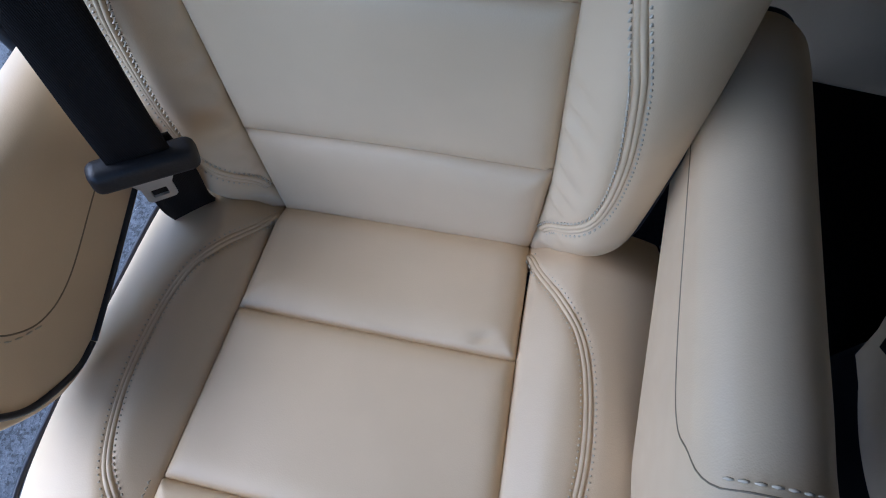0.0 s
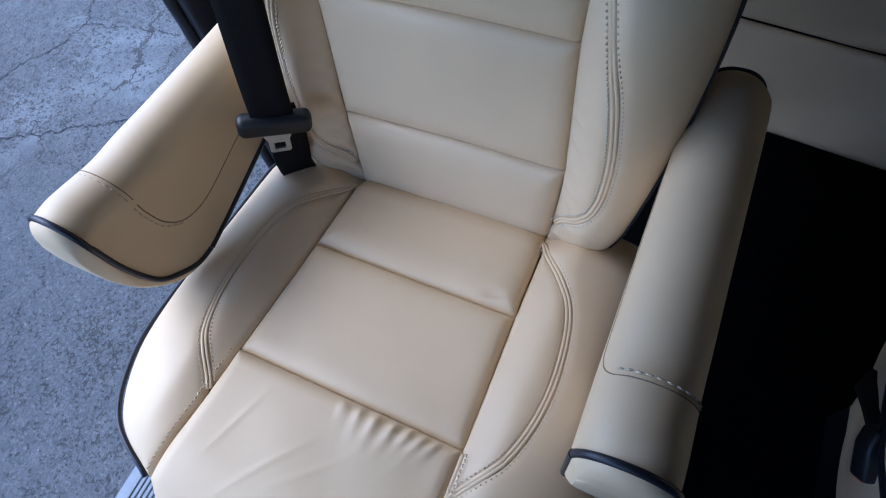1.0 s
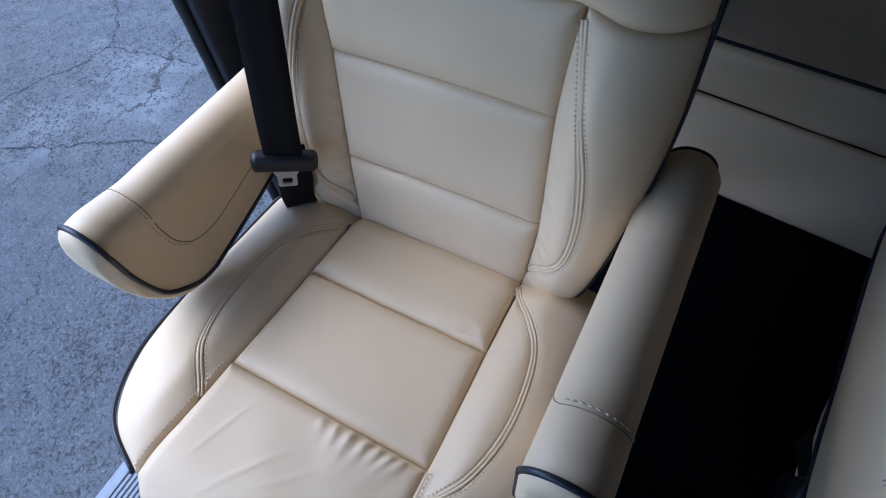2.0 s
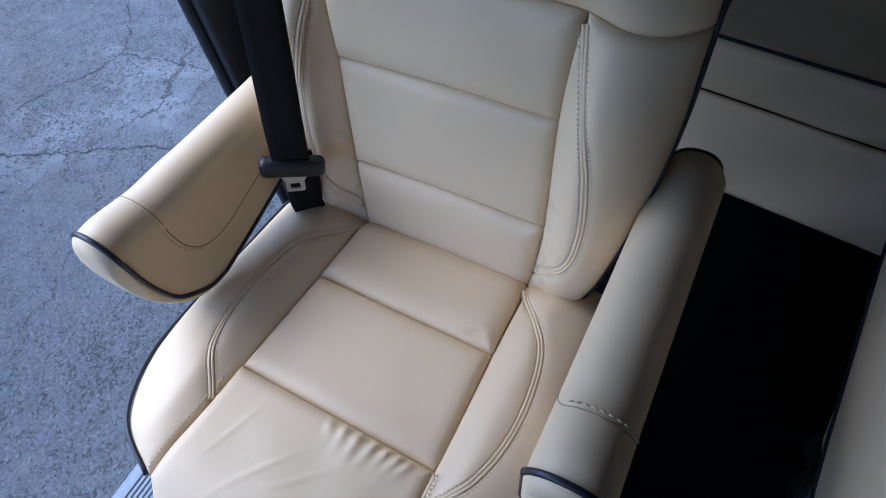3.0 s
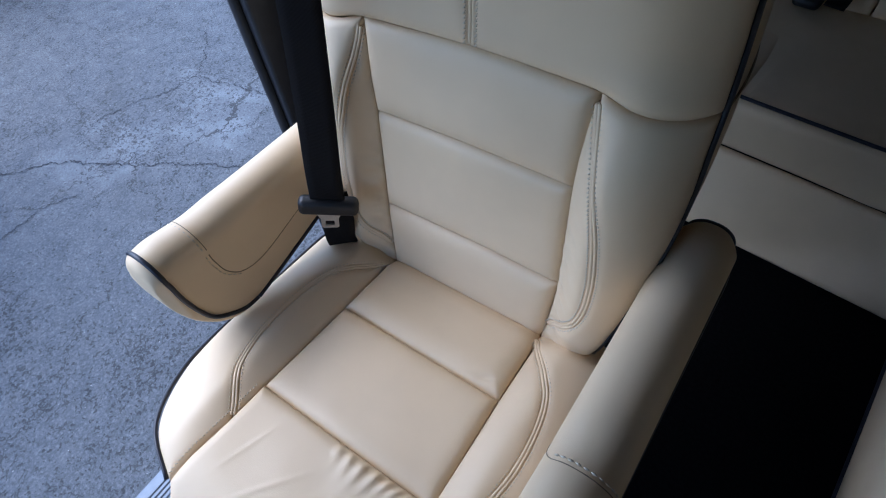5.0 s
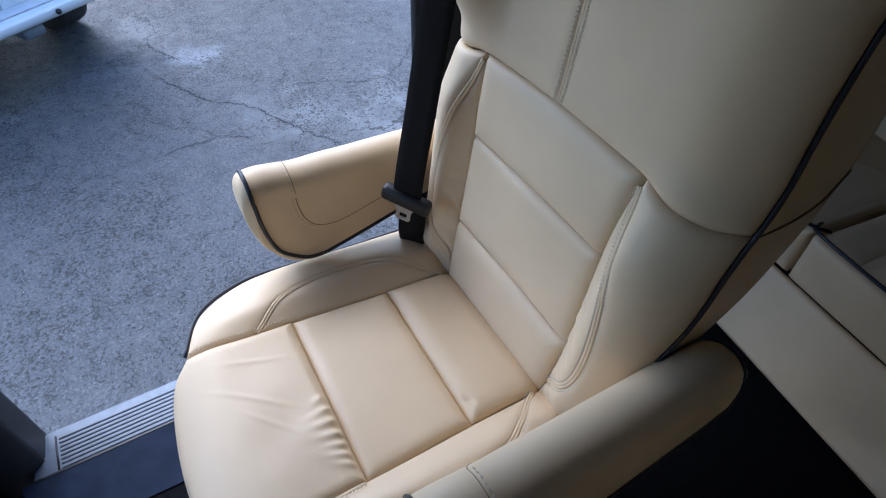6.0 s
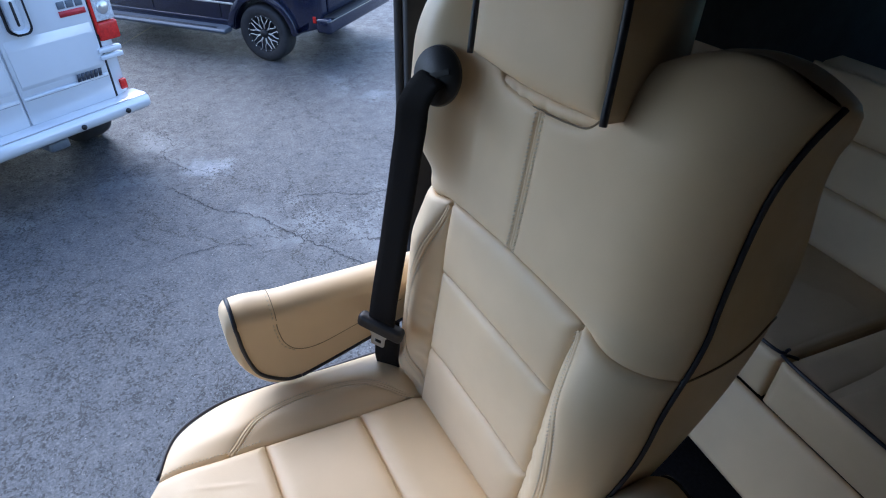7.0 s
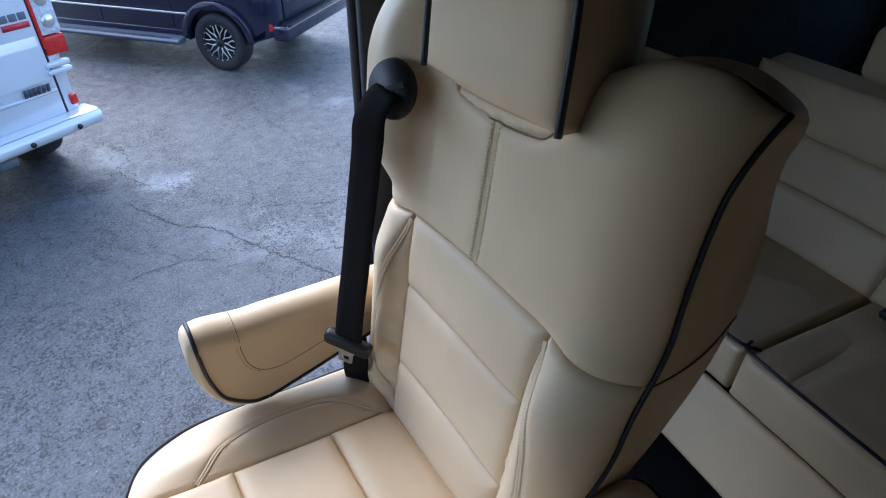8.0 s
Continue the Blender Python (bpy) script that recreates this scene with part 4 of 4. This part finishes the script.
def wheel(name, parent, m, radius, rim_mat):
    w = thing_part(name, parent)
    w.matrix_local = m
    r = radius
    v, f = loft(lathe([(r * 0.62, 0.0), (r * 0.66, -0.02), (r * 0.9, -0.03), (r * 0.97, -0.015), (r, 0.02), (r, 0.17), (r * 0.95, 0.2), (r * 0.6, 0.2)]), False)
    data("tyre", v, f, RUBBER, w, "black tyre")
    v, f = loft(lathe([(r * 0.65, -0.012), (r * 0.62, -0.02), (r * 0.58, 0.0), (r * 0.56, 0.06), (0.01, 0.07)]), False)
    data("rim", v, f, BLACK, w, "black alloy rim")
    for k in range(9):
        for s in (-1, 1):
            a = 2 * math.pi * k / 9
            pts = [(r * q * math.cos(a + s * w2), d, r * q * math.sin(a + s * w2)) for q, w2, d in ((0.17, 0.05, 0.0), (0.33, 0.07, -0.008), (0.45, 0.2, -0.008), (0.595, 0.23, -0.004))]
            tube(pts, r * 0.017, rim_mat, "spoke", w, n=8, sides=5)
    for k in range(18):
        a = 2 * math.pi * (k + 0.5) / 18
        c = Vector((r * 0.615 * math.cos(a), -0.021, r * 0.615 * math.sin(a)))
        part("rim_bolt", box(c - Vector((0.005, 0.004, 0.005)), c + Vector((0.005, 0.004, 0.005)), 0.002, 1), STEEL, w)
    v, f = loft(lathe([(r * 0.15, 0.0), (r * 0.14, -0.02), (r * 0.05, -0.028), (0.002, -0.028)], 20), False)
    data("hub", v, f, BLACK, w)
    return w


# navy wagon: local x forward along its side, y out of its near side, z up
suv = thing("navy_wagon", "dark navy parked wagon with running board and black alloy wheels", "car", (-5.766, 1.092, GROUND))
suv.scale = (0.9, 0.9, 0.9)
suv.rotation_euler = (0, 0, math.atan2(-0.666, -0.746))


def arch(cx, r, n=14):
    return [(cx + r * math.cos(math.pi * k / n), 0.30 + r * 0.98 * math.sin(math.pi * k / n)) for k in range(n + 1)]


side = [(-0.72, 0.44), (-0.40, 0.34)] + arch(0.0, 0.385)[::-1] + [(0.45, 0.33), (2.3, 0.33)] + arch(2.85, 0.385)[::-1] + [(3.35, 0.34), (3.6, 0.42), (3.62, 0.85), (3.4, 0.93), (2.7, 0.98), (2.1, 1.42), (1.9, 1.46), (-0.5, 1.46), (-0.68, 1.36), (-0.78, 0.95), (-0.78, 0.6)]
bm = prism(side, 1, -1.62, 0.0, 0.02)
part("body", bm, NAVY, suv)
part("lower_trim", box((0.42, -0.005, 0.34), (2.4, 0.012, 0.42), 0.006), NAVY, suv)
part("trim_strip", box((0.36, -0.002, 0.592), (2.42, 0.010, 0.612), 0.004), STEEL, suv, "thin bright trim strip")
part("running_board", prism([(0.02, 0.30), (0.15, 0.295), (0.17, 0.325), (0.15, 0.345), (0.0, 0.36)], 0, 0.42, 2.4, 0.01), ALU, suv, "grey running board with ribbed top")
for k in range(4):
    part("board_rib", box((0.55, 0.04 + k * 0.026, 0.345), (2.35, 0.05 + k * 0.026, 0.352)), BLACK, suv)
for x in (0.54, 1.5, 2.38):
    part("door_gap", box((x, -0.004, 0.44), (x + 0.008, 0.003, 1.4)), BLACK, suv)
part("door_handle", box((0.66, 0.0, 0.83), (0.82, 0.03, 0.86), 0.01), NAVY, suv)
for a, b in ((-0.55, 0.4), (0.58, 1.42), (1.54, 2.1)):
    part("window", prism([(a, 0.98), (b, 0.98), (b - 0.02, 1.36), (a + 0.02, 1.36)], 1, -0.01, 0.006, 0.002), TINT, suv, "dark side window")
bm = prism([(0.0 + 0.46 * math.cos(t), 0.30 + 0.46 * math.sin(t)) for t in np.linspace(0.1, math.pi - 0.1, 18)] + [(0.0 + 0.385 * math.cos(t), 0.30 + 0.385 * math.sin(t)) for t in np.linspace(math.pi - 0.1, 0.1, 18)], 1, -0.01, 0.035, 0.008)
part("wheel_flare", bm, NAVY, suv, "bulging navy wheel flare")
part("rear_bumper", box((-0.88, -1.62, 0.40), (-0.70, 0.02, 0.56), 0.03, 3), NAVY, suv)
part("bumper_step", box((-0.90, -1.55, 0.555), (-0.74, -0.05, 0.572), 0.006), BLACK, suv, "dark bumper step pad")
part("tailgate", box((-0.80, -1.5, 0.6), (-0.775, -0.12, 1.3), 0.01), NAVY, suv)
part("rear_window", box((-0.795, -1.4, 1.0), (-0.77, -0.22, 1.35), 0.01), TINT, suv)
part("tail_lamp", box((-0.80, -0.11, 0.92), (-0.72, 0.004, 1.2), 0.012), RED, suv, "red tail lamp")
part("side_marker", box((-0.70, -0.004, 0.50), (-0.66, 0.006, 0.57), 0.003), RED, suv, "small red side marker")
part("badge", box((-0.81, -0.36, 0.78), (-0.80, -0.2, 0.82)), STEEL, suv, "small bright badge")
for x in (0.0, 2.85):
    wheel("wheel", suv, pose(x, -0.005, 0.315, 0, 0, 180), 0.315, STEEL)
    wheel("wheel", suv, pose(x, -1.6, 0.315), 0.315, STEEL)
part("axle", box((-0.06, -1.5, 0.25), (0.06, -0.1, 0.36), 0.02), BLACK, suv)

# silver van: local x along its rear from its right corner, y out of its rear, z up
van = thing("silver_van", "silver panel van parked with its rear doors towards the lot", "van", (-4.065, -0.387, GROUND))
van.rotation_euler = (0, 0, math.atan2(-0.86, 0.51))
body = prism([(-0.14, -4.6), (1.62, -4.6), (1.62, -0.06), (1.56, 0.0), (-0.03, 0.0), (-0.11, -0.03), (-0.14, -0.10)], 2, 0.40, 2.15, 0.02)
part("body", body, SILVER, van)
for x0, x1 in ((0.012, 0.60), (0.612, 1.55)):
    door = part("rear_door", prism([(x0, 0.475), (x1, 0.475), (x1, 1.95), (x0, 1.95)], 1, -0.005, 0.018, 0.008), SILVER, van)
    part("crease", prism([(0.017, 0.628), (0.030, 0.640), (0.017, 0.66)], 0, x0 + 0.01, x1 - 0.01), SILVER, door)
    part("raised_band", prism([(0.016, 0.69), (0.028, 0.72), (0.028, 0.93), (0.016, 1.0)], 0, x0 + 0.02, x1 - 0.02, 0.004), SILVER, door)
    part("window_recess", box((x0 + 0.06, 0.012, 1.36), (x1 - 0.06, 0.024, 1.85), 0.004), TINT, door, "dark rear window")
part("handle_surround", box((0.40, 0.016, 1.01), (0.53, 0.026, 1.25), 0.045, 4), BLACK, van, "dark handle recess")
part("door_handle", box((0.412, 0.02, 1.022), (0.518, 0.04, 1.238), 0.04, 4), SILVER, van, "silver oval door handle")
part("handle_grip", box((0.457, 0.036, 1.06), (0.472, 0.05, 1.20), 0.006, 2), BLACK, van)
part("bumper", prism([(-0.05, 0.36), (0.10, 0.36), (0.135, 0.40), (0.125, 0.455), (0.09, 0.475), (-0.05, 0.48)], 0, -0.17, 1.66, 0.025, 3), SILVER, van)
for x in (0.03, 0.36, 0.95, 1.4):
    bm = bmesh.new()
    bmesh.ops.create_cone(bm, cap_ends=True, segments=20, radius1=0.018, radius2=0.015, depth=0.02)
    bmesh.ops.transform(bm, matrix=pose(x, 0.13, 0.405, 90, 0, 0), verts=bm.verts)
    part("parking_sensor", bm, BLACK, van, "round dark sensor in the bumper")
lamp = thing_part("tail_lamp", van)
part("red_lens", box((-0.155, -0.06, 0.85), (-0.005, 0.022, 0.97), 0.014, 3), RED, lamp, "red lower lens")
part("clear_lens", box((-0.15, -0.06, 0.975), (-0.012, 0.024, 1.27), 0.014, 3), CLEAR, lamp, "clear lamp lens")
part("upper_lens", box((-0.15, -0.06, 1.275), (-0.02, 0.022, 1.5), 0.014, 3), RED, lamp, "red upper lens")
part("red_edge", box((-0.016, -0.02, 0.90), (0.004, 0.023, 1.45), 0.004), RED, lamp)
for z in (1.06, 1.19):
    bm = bmesh.new()
    bmesh.ops.create_cone(bm, cap_ends=True, segments=24, radius1=0.05, radius2=0.03, depth=0.02)
    bmesh.ops.transform(bm, matrix=pose(-0.08, 0.028, z, -90, 0, 0), verts=bm.verts)
    part("reflector_bowl", bm, STEEL, lamp)
for z in (0.80, 0.755):
    part("hinge", box((-0.12, -0.01, z - 0.016), (0.045, 0.045, z + 0.016), 0.008), SILVER, van, "silver door hinge")
part("reflector", box((-0.10, -0.03, 0.505), (-0.052, 0.008, 0.575), 0.006), RED, van, "small red reflector")
part("door_gap", box((-0.003, -0.01, 0.47), (0.010, 0.012, 1.95)), BLACK, van)
part("crease_side", box((-0.145, -4.5, 0.62), (-0.138, -0.12, 0.65), 0.003), SILVER, van)
# maker's marks, as plain slanted bars
for k in range(6):
    x = 0.07 + k * 0.030
    part("name_mark", prism([(x, 0.652), (x + 0.021, 0.652), (x + 0.015, 0.700), (x - 0.006, 0.700)], 1, 0.028, 0.034), DARKTEXT, van, "dark lettering as plain bars")
for k in range(3):
    x = 0.04 + k * 0.058
    part("maker_mark", prism([(x, 1.098), (x + 0.046, 1.098), (x + 0.046, 1.14), (x, 1.14)], 1, 0.016, 0.024, 0.002), ALU, van, "grey maker's mark as plain bars")
part("model_mark", box((0.035, 0.016, 1.05), (0.205, 0.023, 1.085)), REDTEXT, van, "red badge as a plain bar")
for x in (0.17, 1.4):
    wheel("wheel", van, pose(-0.09 if x < 1 else x + 0.1, -0.62, 0.3, 0, 0, 90 if x > 1 else -90), 0.3, STEEL)
part("underbody", box((-0.05, -4.4, 0.26), (1.5, -0.2, 0.41)), RUBBER, van)
part("tow_plate", box((0.42, -0.2, 0.26), (0.56, 0.02, 0.33), 0.02), ALU, van, "grey tow hitch plate")
part("hitch_bar", box((0.2, -0.3, 0.29), (1.3, -0.2, 0.36), 0.02), BLACK, van)

# worn line of road paint by the wagon
line = data("painted_line", [(-6.35, -0.62, GROUND + 0.004), (-6.31, -0.65, GROUND + 0.004), (-7.6, 0.17, GROUND + 0.004), (-7.64, 0.21, GROUND + 0.004)], [(3, 2, 1, 0)], WORN, None, "", False)
tagged(line, "worn yellowish parking line on the asphalt", "road marking", kind="structure")

# long open cracks in the asphalt, as flat strips coloured like the shade inside
rng = random.Random(7)


def crack(points, width):
    p = resample(points, max(8, int(len(points) * 30)))
    verts, faces = [], []
    wander = 0.0
    for i, (x, y) in enumerate(p):
        t = p[min(i + 1, len(p) - 1)] - p[max(i - 1, 0)]
        t = t / np.linalg.norm(t)
        n = np.array((-t[1], t[0]))
        wander = 0.8 * wander + rng.uniform(-0.009, 0.009)
        w = 0.7 * width * rng.uniform(0.15, 1.0) * (0.3 if i in (0, len(p) - 1) else 1)
        c = np.array((x, y)) + n * wander
        verts += [(*(c + n * w), GROUND + 0.003), (*(c - n * w), GROUND + 0.003)]
        if i:
            k = 2 * i
            faces.append((k - 2, k - 1, k + 1, k))
    ob = data("asphalt_crack", verts, faces, CRACK_SHADE, None, "", False)
    return tagged(ob, "open dark crack in the asphalt", "crack", kind="structure")


for pts, w in (
    ([(-4.62, -0.3), (-4.25, -0.11), (-3.93, -0.2), (-3.61, -0.06)], 0.006),
    ([(-3.45, -0.22), (-3.27, -0.15), (-2.98, 0.03), (-2.87, 0.18), (-2.62, 0.29), (-2.38, 0.42), (-2.13, 0.56), (-1.91, 0.66), (-1.6, 0.8)], 0.008),
    ([(-2.95, 0.5), (-2.89, 0.7), (-2.8, 0.87), (-2.75, 1.06), (-2.84, 1.23), (-3.09, 1.44)], 0.006),
    ([(-2.75, 1.06), (-2.47, 1.13), (-2.15, 1.16)], 0.006),
    ([(-2.59, -0.37), (-2.61, -0.08), (-2.52, 0.1)], 0.005),
):
    crack(pts, w)
